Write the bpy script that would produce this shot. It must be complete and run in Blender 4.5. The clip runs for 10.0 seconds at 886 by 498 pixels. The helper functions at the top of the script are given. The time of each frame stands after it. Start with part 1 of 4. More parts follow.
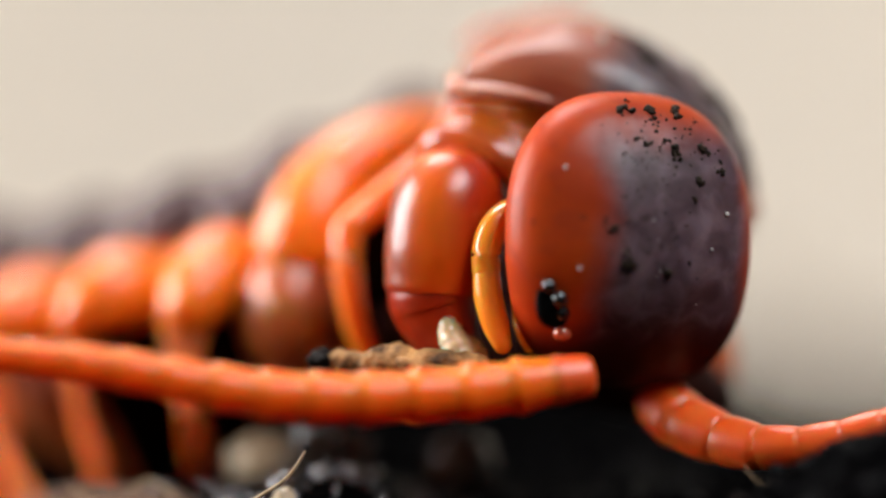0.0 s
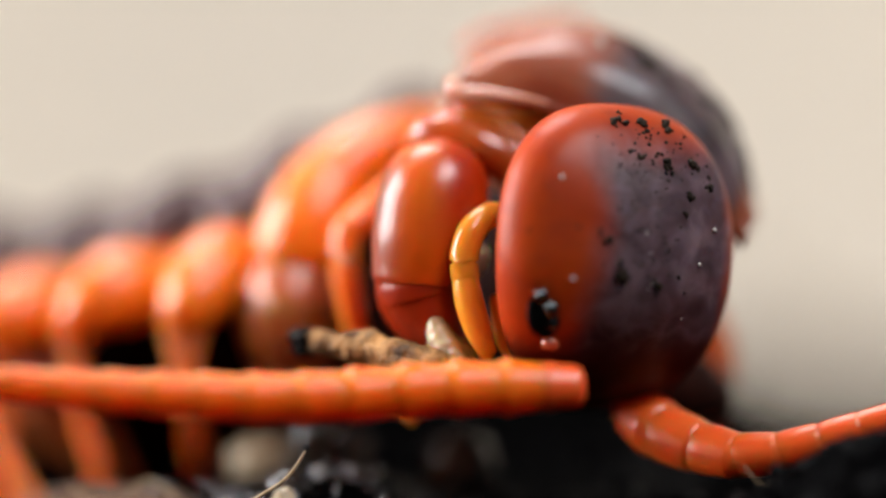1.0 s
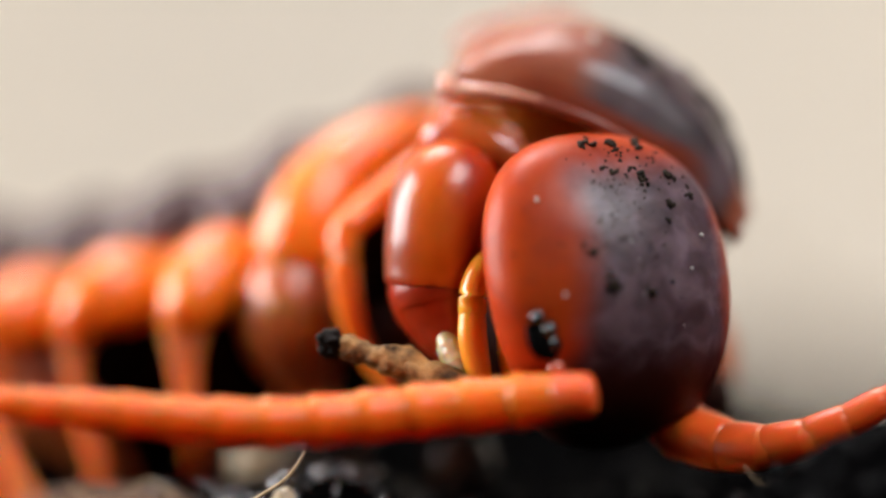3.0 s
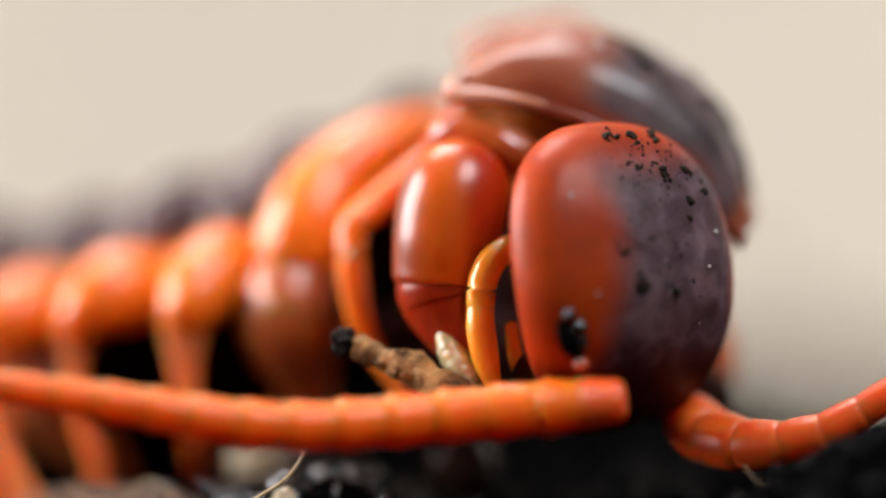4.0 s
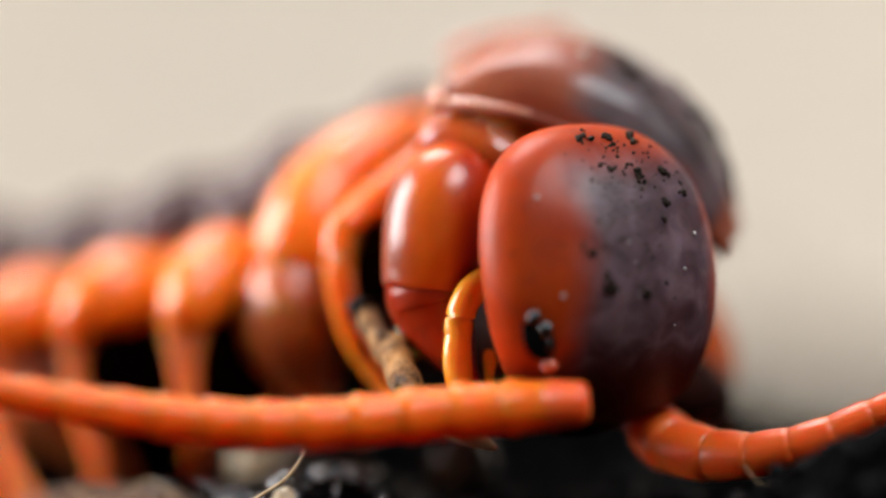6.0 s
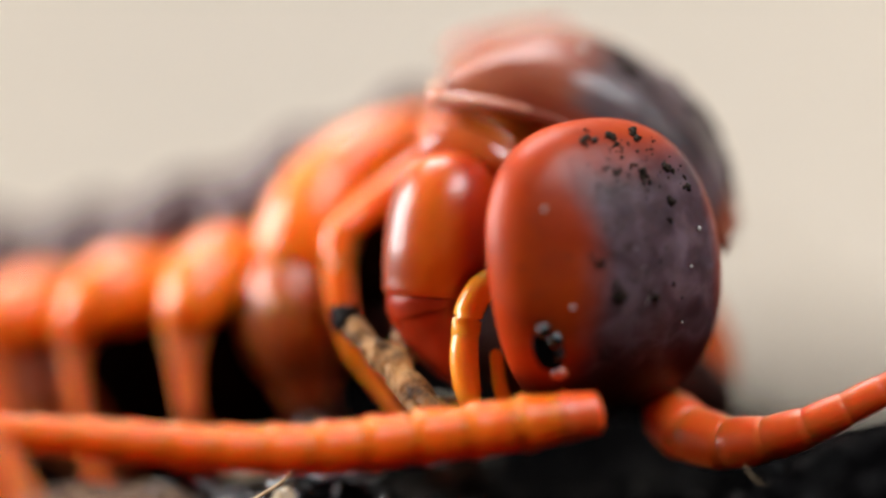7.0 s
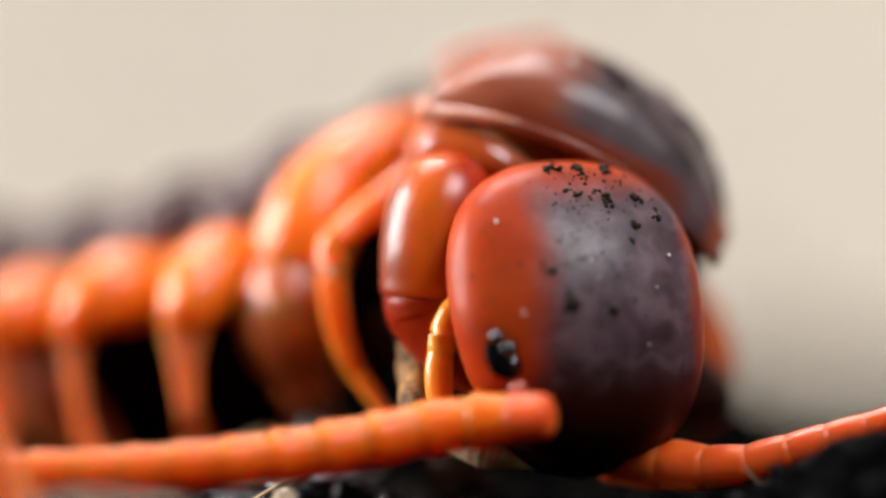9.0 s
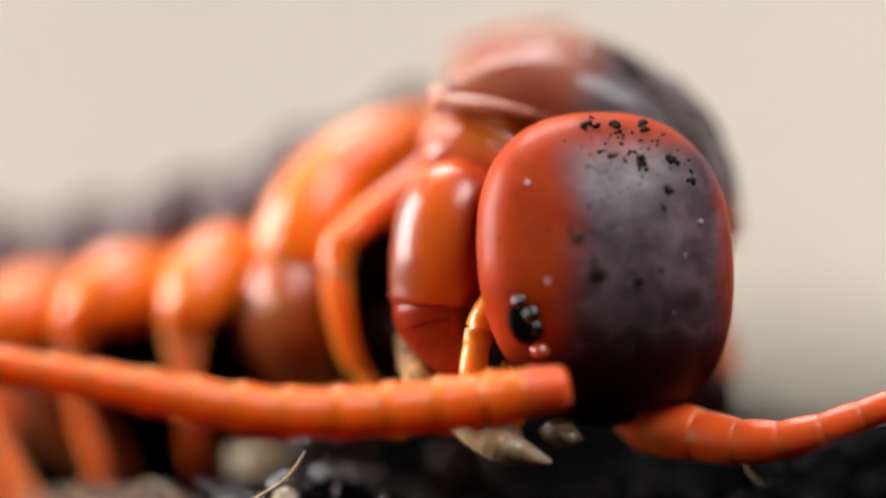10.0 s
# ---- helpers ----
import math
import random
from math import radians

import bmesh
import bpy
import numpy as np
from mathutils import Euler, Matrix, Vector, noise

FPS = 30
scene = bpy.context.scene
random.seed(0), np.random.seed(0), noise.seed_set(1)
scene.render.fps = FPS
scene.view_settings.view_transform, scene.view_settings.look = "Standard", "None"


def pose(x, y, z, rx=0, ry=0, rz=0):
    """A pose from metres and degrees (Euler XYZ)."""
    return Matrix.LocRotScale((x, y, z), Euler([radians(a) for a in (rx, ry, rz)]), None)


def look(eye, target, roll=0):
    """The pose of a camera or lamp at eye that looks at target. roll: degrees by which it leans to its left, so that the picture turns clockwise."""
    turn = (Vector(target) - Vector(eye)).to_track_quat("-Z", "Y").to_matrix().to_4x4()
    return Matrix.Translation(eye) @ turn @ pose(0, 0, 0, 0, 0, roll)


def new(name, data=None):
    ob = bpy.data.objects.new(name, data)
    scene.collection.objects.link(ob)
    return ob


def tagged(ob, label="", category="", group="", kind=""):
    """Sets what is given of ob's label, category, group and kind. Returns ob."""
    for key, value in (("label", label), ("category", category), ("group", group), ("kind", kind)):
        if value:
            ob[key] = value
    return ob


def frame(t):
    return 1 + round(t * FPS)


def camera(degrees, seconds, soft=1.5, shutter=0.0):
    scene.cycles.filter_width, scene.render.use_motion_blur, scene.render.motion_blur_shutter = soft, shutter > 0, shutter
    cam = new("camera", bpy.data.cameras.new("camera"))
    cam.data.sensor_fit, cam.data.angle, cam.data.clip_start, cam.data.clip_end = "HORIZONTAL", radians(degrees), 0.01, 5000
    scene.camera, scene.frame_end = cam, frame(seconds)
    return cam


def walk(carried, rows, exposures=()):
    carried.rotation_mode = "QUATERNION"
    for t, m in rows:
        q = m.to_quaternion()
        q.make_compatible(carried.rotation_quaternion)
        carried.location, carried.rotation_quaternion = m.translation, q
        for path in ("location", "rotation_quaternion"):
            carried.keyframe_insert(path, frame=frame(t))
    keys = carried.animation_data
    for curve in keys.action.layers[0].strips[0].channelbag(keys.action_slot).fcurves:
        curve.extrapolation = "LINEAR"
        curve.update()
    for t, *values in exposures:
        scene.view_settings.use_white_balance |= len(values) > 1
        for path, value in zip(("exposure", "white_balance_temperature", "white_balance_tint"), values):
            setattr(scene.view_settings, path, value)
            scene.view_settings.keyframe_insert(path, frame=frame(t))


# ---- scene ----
MM = 0.001


def mm(x, y, z, rx=0, ry=0, rz=0):
    """A pose from millimetres and degrees."""
    return pose(x * MM, y * MM, z * MM, rx, ry, rz)


# ---- camera: a macro lens on a stand, close over the soil ----
cam = camera(12.0, 10.0, soft=2.6)
cam.data.dof.use_dof = True
cam.data.dof.focus_distance = 0.1418
cam.data.dof.aperture_fstop = 8.8
STAND = look((0, 0, 8.43 * MM), (0, 0.14, 8.43 * MM))
walk(cam, [(0.0, STAND), (10.0, STAND)])

# ---- light: three soft lamps set by the highlights, in openings added for them ----
world = bpy.data.worlds.new("sky")
scene.world = world
world.use_nodes = True
wt = world.node_tree
sky = wt.nodes.new("ShaderNodeTexSky")
sky.sky_type, sky.sun_disc = "NISHITA", False
sky.sun_elevation, sky.sun_rotation = radians(40), radians(-70)
wt.nodes["Background"].inputs["Strength"].default_value = 0.1
wt.links.new(sky.outputs["Color"], wt.nodes["Background"].inputs["Color"])


def soft_lamp(name, eye, target, w, h, watts, color):
    lamp = bpy.data.lights.new(name, "AREA")
    lamp.shape, lamp.size, lamp.size_y, lamp.energy, lamp.color = "RECTANGLE", w, h, watts, color
    ob = new(name, lamp)
    ob.matrix_world = look(eye, target)
    return ob


# each lamp fills an opening of an unseen room, added to hold it
soft_lamp("left_soft_lamp", (-1.12, 0.32, 0.47), (0.0, 0.32, 0.47), 0.80, 0.85, 35.0, (1.0, 0.98, 0.98))
soft_lamp("back_soft_lamp", (-0.30, 0.63, 1.27), (-0.30, 0.6301, 0.0), 0.70, 0.60, 19.0, (1.0, 0.98, 0.98))
soft_lamp("front_soft_lamp", (0.66, -0.62, 1.27), (0.66, -0.6199, 0.0), 0.75, 0.90, 29.0, (0.97, 0.98, 1.0))
scene.view_settings.exposure = 0.1


# ---- materials ----
def material(name, base, rough=0.5, **extra):
    """A node material; base is a colour or a function(nodes, links) that returns a colour socket."""
    m = bpy.data.materials.new(name)
    m.use_nodes = True
    nodes, links = m.node_tree.nodes, m.node_tree.links
    p = nodes["Principled BSDF"]
    if callable(base):
        links.new(base(nodes, links), p.inputs["Base Color"])
    else:
        p.inputs["Base Color"].default_value = (*base, 1)
    p.inputs["Roughness"].default_value = rough
    for key, value in extra.items():
        if key in ("bump", "rough_noise"):
            continue
        p.inputs[key.replace("_", " ")].default_value = value
    if "rough_noise" in extra:
        scale, lo, hi = extra["rough_noise"]
        f = ramp(nodes, links, noise_of(nodes, links, scale, 4), [(0.35, (lo,) * 3), (0.65, (hi,) * 3)])
        links.new(f, p.inputs["Roughness"])
    if "bump" in extra:
        b = nodes.new("ShaderNodeBump")
        b.inputs["Strength"].default_value = extra["bump"][0]
        b.inputs["Distance"].default_value = extra["bump"][2] * MM
        links.new(noise_of(nodes, links, extra["bump"][1], 6), b.inputs["Height"])
        links.new(b.outputs["Normal"], p.inputs["Normal"])
    return m


def coords(nodes, kind="Object"):
    return nodes.new("ShaderNodeTexCoord").outputs[kind]


def noise_of(nodes, links, scale, detail=4, distort=0.0):
    n = nodes.new("ShaderNodeTexNoise")
    n.inputs["Scale"].default_value = scale
    n.inputs["Detail"].default_value = detail
    n.inputs["Distortion"].default_value = distort
    links.new(coords(nodes), n.inputs["Vector"])
    return n.outputs["Fac"]


def ramp(nodes, links, fac, stops):
    r = nodes.new("ShaderNodeValToRGB")
    links.new(fac, r.inputs["Fac"])
    el = r.color_ramp.elements
    while len(el) < len(stops):
        el.new(0.5)
    for e, (at, c) in zip(el, stops):
        e.position, e.color = at, (*c, 1)
    return r.outputs["Color"]


def mixed(nodes, links, fac, a, b, mode="MIX"):
    m = nodes.new("ShaderNodeMix")
    m.data_type, m.blend_type = "RGBA", mode
    for sock, v in ((m.inputs[0], fac), (m.inputs[6], a), (m.inputs[7], b)):
        if hasattr(v, "links"):
            links.new(v, sock)
        elif isinstance(v, tuple):
            sock.default_value = (*v, 1)
        else:
            sock.default_value = v
    return m.outputs[2]


def axis(nodes, links, which, lo, hi, stray=None):
    """0 to 1 along one axis of the object, from lo to hi in millimetres; stray (scale, mm) makes the border uneven."""
    s = nodes.new("ShaderNodeSeparateXYZ")
    links.new(coords(nodes), s.inputs[0])
    r = nodes.new("ShaderNodeMapRange")
    r.interpolation_type = "SMOOTHSTEP"
    value = s.outputs[which]
    if stray:
        off = maths(nodes, links, "SUBTRACT", noise_of(nodes, links, stray[0], 5, 0.3), 0.5, False)
        value = maths(nodes, links, "ADD", value, maths(nodes, links, "MULTIPLY", off, stray[1] * MM, False), False)
    links.new(value, r.inputs["Value"])
    r.inputs["From Min"].default_value, r.inputs["From Max"].default_value = lo * MM, hi * MM
    return r.outputs["Result"]


def maths(nodes, links, op, a, b, clamp=True):
    n = nodes.new("ShaderNodeMath")
    n.operation, n.use_clamp = op, clamp
    for sock, v in zip(n.inputs, (a, b)):
        if hasattr(v, "links"):
            links.new(v, sock)
        else:
            sock.default_value = v
    return n.outputs[0]


def head_colour(nodes, links):
    """Red-orange rim and sides, a dark violet-brown field along the middle, painted shade at the chin."""
    n = noise_of(nodes, links, 420, 5, 0.4)
    red = ramp(nodes, links, n, [(0.25, (0.29, 0.026, 0.003)), (0.5, (0.37, 0.039, 0.004)), (0.75, (0.44, 0.054, 0.005))])
    grain = noise_of(nodes, links, 900, 8, 0.5)
    # violet-brown pigment, made paler so part of the lilac sheen is painted in
    dark = ramp(nodes, links, grain, [(0.30, (0.046, 0.021, 0.027)), (0.5, (0.092, 0.052, 0.064)), (0.70, (0.175, 0.112, 0.132))])
    left = axis(nodes, links, 0, -2.35, -0.75, (260, 1.6))
    right = axis(nodes, links, 0, 4.3, 3.2, (300, 1.0))
    back = axis(nodes, links, 2, 4.5, 2.6, (330, 1.6))
    field = maths(nodes, links, "MULTIPLY", maths(nodes, links, "MULTIPLY", left, right), back)
    waxy = nodes.new("ShaderNodeMapRange")
    # less sheen low on the plate keeps the painted chin shade dark
    links.new(maths(nodes, links, "MULTIPLY", field, axis(nodes, links, 2, -3.6, -1.4)), waxy.inputs["Value"])
    waxy.inputs["To Min"].default_value, waxy.inputs["To Max"].default_value = 0.10, 0.31
    links.new(waxy.outputs["Result"], nodes["Principled BSDF"].inputs["Specular IOR Level"])
    c = mixed(nodes, links, field, red, dark)
    stain = ramp(nodes, links, noise_of(nodes, links, 700, 6, 0.8), [(0.54, (0.0,) * 3), (0.74, (0.35,) * 3)])
    c = mixed(nodes, links, stain, c, (0.075, 0.024, 0.020))
    # dark red front end, deepened so shade under the chin is painted in
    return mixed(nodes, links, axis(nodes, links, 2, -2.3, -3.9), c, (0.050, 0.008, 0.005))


def tergite_colour(nodes, links):
    """Red on one flank, dark grey-violet over the middle, a rust margin."""
    n = noise_of(nodes, links, 350, 5, 0.3)
    red = ramp(nodes, links, n, [(0.3, (0.21, 0.038, 0.011)), (0.7, (0.30, 0.072, 0.024))])
    dark = ramp(nodes, links, noise_of(nodes, links, 420, 6, 0.4), [(0.3, (0.034, 0.019, 0.022)), (0.7, (0.125, 0.080, 0.088))])
    left = axis(nodes, links, 0, -2.3, -0.2, (200, 1.6))
    rim = axis(nodes, links, 0, 5.5, 4.6, (300, 0.8))
    c = mixed(nodes, links, maths(nodes, links, "MULTIPLY", left, rim), red, dark)
    front = maths(nodes, links, "MULTIPLY", axis(nodes, links, 1, 0.75, 0.30, (400, 0.3)), axis(nodes, links, 2, 1.9, 1.4))
    return mixed(nodes, links, front, c, (0.20, 0.030, 0.008))


def orange(a, b, scale=500):
    return lambda nodes, links: ramp(nodes, links, noise_of(nodes, links, scale, 5, 0.2), [(0.3, a), (0.7, b)])


def fang_colour(nodes, links):
    """Brown on the outer flank, orange along the front, deep red inwards and in the claw."""
    n = noise_of(nodes, links, 400, 5)
    o = ramp(nodes, links, n, [(0.3, (0.52, 0.078, 0.003)), (0.7, (0.64, 0.120, 0.005))])
    brown = ramp(nodes, links, n, [(0.3, (0.17, 0.026, 0.008)), (0.7, (0.26, 0.042, 0.012))])
    red = (0.40, 0.024, 0.001)
    low = axis(nodes, links, 2, -1.8, -2.6)
    inner = axis(nodes, links, 0, 0.2, 1.3)
    c = mixed(nodes, links, axis(nodes, links, 0, -0.2, -1.5), o, brown)
    return mixed(nodes, links, maths(nodes, links, "ADD", maths(nodes, links, "MULTIPLY", low, 0.85), inner), c, red)


SSS = dict(Subsurface_Weight=0.7, Subsurface_Radius=(1.0, 0.25, 0.08), Subsurface_Scale=1.0 * MM)
SSS_LEG = dict(Subsurface_Weight=1.0, Subsurface_Radius=(1.0, 0.48, 0.10), Subsurface_Scale=1.2 * MM)
SSS_THIN = dict(Subsurface_Weight=0.3, Subsurface_Radius=(1.0, 0.2, 0.06), Subsurface_Scale=0.5 * MM)
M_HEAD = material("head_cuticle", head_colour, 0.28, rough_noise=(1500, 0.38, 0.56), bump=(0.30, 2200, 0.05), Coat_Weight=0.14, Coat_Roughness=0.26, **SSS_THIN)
M_TERGITE = material("tergite_cuticle", tergite_colour, 0.3, rough_noise=(1200, 0.36, 0.52), bump=(0.15, 1800, 0.05), Specular_IOR_Level=0.26, Coat_Weight=0.5, Coat_Roughness=0.28, **SSS_THIN)
M_BODY = material("dark_tergite_cuticle", orange((0.026, 0.011, 0.011), (0.12, 0.066, 0.068), 220), 0.5, bump=(0.6, 420, 0.6), Specular_IOR_Level=0.25, Coat_Weight=0.25, Coat_Roughness=0.30)
M_FLANK = material("flank_skin", orange((0.05, 0.016, 0.010), (0.16, 0.045, 0.022), 300), 0.5, bump=(0.4, 800, 0.2))
# near-black: the shade between the legs is painted into this colour
M_BELLY_SHADE = material("belly_shade_cuticle", orange((0.003, 0.0015, 0.001), (0.012, 0.005, 0.003), 400), 0.8, Specular_IOR_Level=0.0)
M_LEG = material("leg_cuticle", orange((0.82, 0.168, 0.005), (0.90, 0.238, 0.009)), 0.24, bump=(0.08, 1500, 0.03), Specular_IOR_Level=0.25, Coat_Weight=0.9, Coat_Roughness=0.34, **SSS_LEG)
M_SHIN = material("shin_cuticle", orange((0.76, 0.160, 0.036), (0.88, 0.270, 0.085), 400), 0.26, bump=(0.08, 1500, 0.03), Specular_IOR_Level=0.25, Coat_Weight=0.6, Coat_Roughness=0.26, **SSS_LEG)
# darker copy of the leg colour with shade painted in
M_LEG_SHADED = material("shaded_leg_cuticle", orange((0.26, 0.050, 0.006), (0.40, 0.095, 0.012), 400), 0.5, bump=(0.1, 1500, 0.05))
M_ANTENNA = material("antenna_cuticle", orange((0.94, 0.142, 0.008), (0.98, 0.205, 0.014), 700), 0.30, Specular_IOR_Level=0.34, bump=(0.15, 3000, 0.03), Subsurface_Weight=1.0, Subsurface_Radius=(1.0, 0.40, 0.12), Subsurface_Scale=2.2 * MM)
# redder copy: the right antenna's shade painted in; also the red left root
M_ANTENNA_SHADE_RED = material("antenna_shade_red_cuticle", orange((0.83, 0.092, 0.011), (0.92, 0.142, 0.018), 700), 0.36, Specular_IOR_Level=0.5, Coat_Weight=0.3, Coat_Roughness=0.34, bump=(0.15, 3000, 0.03), **SSS)
M_FANG = material("forcipule_cuticle", fang_colour, 0.33, bump=(0.28, 2000, 0.06), Specular_IOR_Level=0.30, Coat_Weight=0.4, Coat_Roughness=0.22, **SSS)
M_CLAW = material("claw_cuticle", orange((0.20, 0.012, 0.002), (0.30, 0.024, 0.003), 500), 0.32, bump=(0.2, 2000, 0.05), Specular_IOR_Level=0.25, **SSS_THIN)
M_COXA = material("coxa_cuticle", orange((0.34, 0.060, 0.012), (0.56, 0.110, 0.012), 450), 0.18, bump=(0.25, 1100, 0.08), Coat_Weight=0.4, Coat_Roughness=0.12, **SSS)
M_MEMBRANE = material("membrane", orange((0.48, 0.100, 0.008), (0.66, 0.170, 0.020), 600), 0.3, bump=(0.3, 900, 0.12), **SSS)
M_FOLD = material("wet_skin", orange((0.42, 0.082, 0.006), (0.60, 0.145, 0.014), 600), 0.14, bump=(0.25, 1300, 0.06), Coat_Weight=1.0, Coat_Roughness=0.12, **SSS)
# pale pink, so the white highlight along the margin is painted in
M_MARGIN_HIGHLIGHT = material("margin_highlight_cuticle", orange((0.55, 0.20, 0.11), (0.68, 0.34, 0.24), 500), 0.16, bump=(0.1, 1500, 0.04), Coat_Weight=1.0, Coat_Roughness=0.14, **SSS_THIN)
M_PALP = material("palp_cuticle", orange((0.72, 0.24, 0.015), (0.80, 0.32, 0.03), 700), 0.2, bump=(0.06, 2500, 0.03), **SSS)
M_PALE = material("pale_joint", orange((0.46, 0.10, 0.016), (0.62, 0.18, 0.045), 260), 0.3, Coat_Weight=0.8, Coat_Roughness=0.36, **SSS_LEG)
M_EYE = material("ocellus", (0.001, 0.001, 0.0015), 0.09, Specular_IOR_Level=0.5, Coat_Weight=1.0, Coat_Roughness=0.08)
M_EYE_PATCH = material("eye_patch", (0.001, 0.001, 0.001), 0.5, Specular_IOR_Level=0.03)
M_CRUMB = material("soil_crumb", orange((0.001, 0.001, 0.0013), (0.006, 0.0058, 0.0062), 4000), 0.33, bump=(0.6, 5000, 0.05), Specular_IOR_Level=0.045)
M_GLINT = material("quartz_grain", orange((0.45, 0.42, 0.38), (0.7, 0.66, 0.62), 4000), 0.2)
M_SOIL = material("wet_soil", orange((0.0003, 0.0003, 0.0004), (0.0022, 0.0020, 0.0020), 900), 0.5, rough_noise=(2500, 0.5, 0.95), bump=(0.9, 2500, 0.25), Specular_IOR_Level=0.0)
M_PEBBLE = material("wet_pebble", orange((0.12, 0.088, 0.050), (0.58, 0.44, 0.27), 1500), 0.45, rough_noise=(1500, 0.15, 0.6), Specular_IOR_Level=0.3, bump=(0.5, 1200, 0.2))
M_DARK_PEBBLE = material("dark_wet_pebble", orange((0.008, 0.006, 0.005), (0.050, 0.038, 0.028), 900), 0.14, bump=(0.5, 1500, 0.2))
M_WET = material("wet_grain", orange((0.006, 0.005, 0.005), (0.035, 0.030, 0.026), 1500), 0.03, Specular_IOR_Level=1.0, Coat_Weight=1.0)
M_ROOT = material("dry_root", orange((0.42, 0.28, 0.13), (0.60, 0.44, 0.24), 2000), 0.5)
# a darker version of the root colour for one root hair
M_ROOT_DARK = material("dark_root", orange((0.15, 0.09, 0.04), (0.26, 0.17, 0.08), 2000), 0.5)
M_WET_SCRAP = material("wet_scrap", orange((0.16, 0.10, 0.05), (0.34, 0.25, 0.15), 1500), 0.08, bump=(0.6, 2500, 0.15), Coat_Weight=1.0)
# the paper gives off some light itself, added to brighten the background
M_BACK_GLOW = material("glowing_backdrop_paper", orange((0.74, 0.67, 0.57), (0.80, 0.73, 0.63), 9), 0.9, Emission_Color=(0.95, 0.87, 0.77, 1), Emission_Strength=0.23)
# kept dark so that the added room gives back little light
M_WALL = material("room_plaster", orange((0.05, 0.048, 0.046), (0.07, 0.067, 0.064), 6), 0.9, bump=(0.2, 60, 2))
M_TABLE = material("table_board", orange((0.05, 0.035, 0.025), (0.09, 0.06, 0.04), 40), 0.6)
M_PREY = material("prey_leg_cuticle", orange((0.012, 0.005, 0.002), (0.46, 0.23, 0.075), 1300), 0.6, bump=(1.0, 2200, 0.25), Specular_IOR_Level=0.2)
M_PREY_TIP = material("prey_leg_dark_tip", orange((0.0015, 0.001, 0.001), (0.012, 0.006, 0.003), 1500), 0.6, Specular_IOR_Level=0.1)
M_PREY_PALE = material("prey_pale_flesh", orange((0.34, 0.24, 0.11), (0.70, 0.58, 0.38), 900), 0.25, bump=(0.4, 1500, 0.1), **SSS)


# ---- mesh helpers ----
def finish(bm, name, mat, parent=None, label="", smooth=True):
    me = bpy.data.meshes.new(name)
    bm.to_mesh(me)
    bm.free()
    me.materials.append(mat)
    if smooth:
        me.polygons.foreach_set("use_smooth", [True] * len(me.polygons))
    ob = new(name, me)
    if parent:
        ob.parent = parent
    if label:
        tagged(ob, label)
    return ob


def spline(pts, steps):
    """Catmull-Rom through points of any dimension."""
    p = [np.array(a, float) for a in pts]
    p = [2 * p[0] - p[1]] + p + [2 * p[-1] - p[-2]]
    out = []
    for i in range(1, len(p) - 2):
        for k in range(steps):
            t = k / steps
            a, b, c, d = p[i - 1:i + 3]
            out.append(0.5 * (2 * b + (c - a) * t + (2 * a - 5 * b + 4 * c - d) * t * t + (3 * b - a - 3 * c + d) * t ** 3))
    out.append(p[-2])
    return out


def tube(bm, pts, steps=6, sides=20, flat=1.0, up=(0, 0, 1), wrinkle=0.0, round_ends=True):
    """A smooth skin round a line of (x, y, z, radius) in millimetres; flat squeezes it across 'up'."""
    line = spline(pts, steps)
    if round_ends:
        def cap(e, n):
            w = (e[:3] - n[:3]) / (np.linalg.norm(e[:3] - n[:3]) + 1e-9)
            return [np.array([*(e[:3] + w * e[3] * math.sin(a)), e[3] * math.cos(a)]) for a in (0.5, 0.95, 1.25, 1.48)]
        line = cap(line[0], line[1])[::-1] + line + cap(line[-1], line[-2])
    rings = []
    for i, q in enumerate(line):
        d = Vector(line[min(i + 1, len(line) - 1)][:3] - line[max(i - 1, 0)][:3]).normalized()
        s = d.cross(Vector(up))
        s = s.normalized() if s.length > 1e-4 else Vector((1, 0, 0))
        u = s.cross(d)
        r = q[3] * (1 + wrinkle * math.sin(i * 1.9))
        rings.append([bm.verts.new((Vector(q[:3]) + s * (r * math.cos(a)) + u * (r * flat * math.sin(a))) * MM)
                      for a in [2 * math.pi * k / sides for k in range(sides)]])
    for a, b in zip(rings, rings[1:]):
        for k in range(sides):
            bm.faces.new((a[k], a[(k + 1) % sides], b[(k + 1) % sides], b[k]))
    bm.faces.new(rings[0][::-1])
    bm.faces.new(rings[-1])
    return bm


def lump(bm, centre, size, seed, rough=0.25, sub=3, freq=1.3):
    """A rounded irregular grain; centre and half-sizes in millimetres."""
    made = bmesh.ops.create_icosphere(bm, subdivisions=sub, radius=1.0)["verts"]
    for v in made:
        n = noise.noise(v.co * freq + Vector((seed * 7.3, seed * 3.1, seed))) + 0.5 * noise.noise(v.co * freq * 2.7 + Vector((seed, 5, 2)))
        v.co *= 1 + rough * n
        v.co = Vector((centre[i] + v.co[i] * size[i] for i in range(3))) * MM
    return bm


ROLL = 0.80


def crown(r, ax, bow):
    """Depth behind the crown at r (0 middle, 1 edge): a shallow bow that rolls over towards the edge."""
    if r <= ROLL:
        return bow * r * r
    a0 = math.atan(2 * bow * ROLL / ax)
    rho = (1 - ROLL) / (1 - math.sin(a0))
    s = min(1.0, math.sin(a0) + (r - ROLL) / rho)
    return bow * ROLL * ROLL + rho * ax * (math.cos(a0) - math.sqrt(1 - s * s))


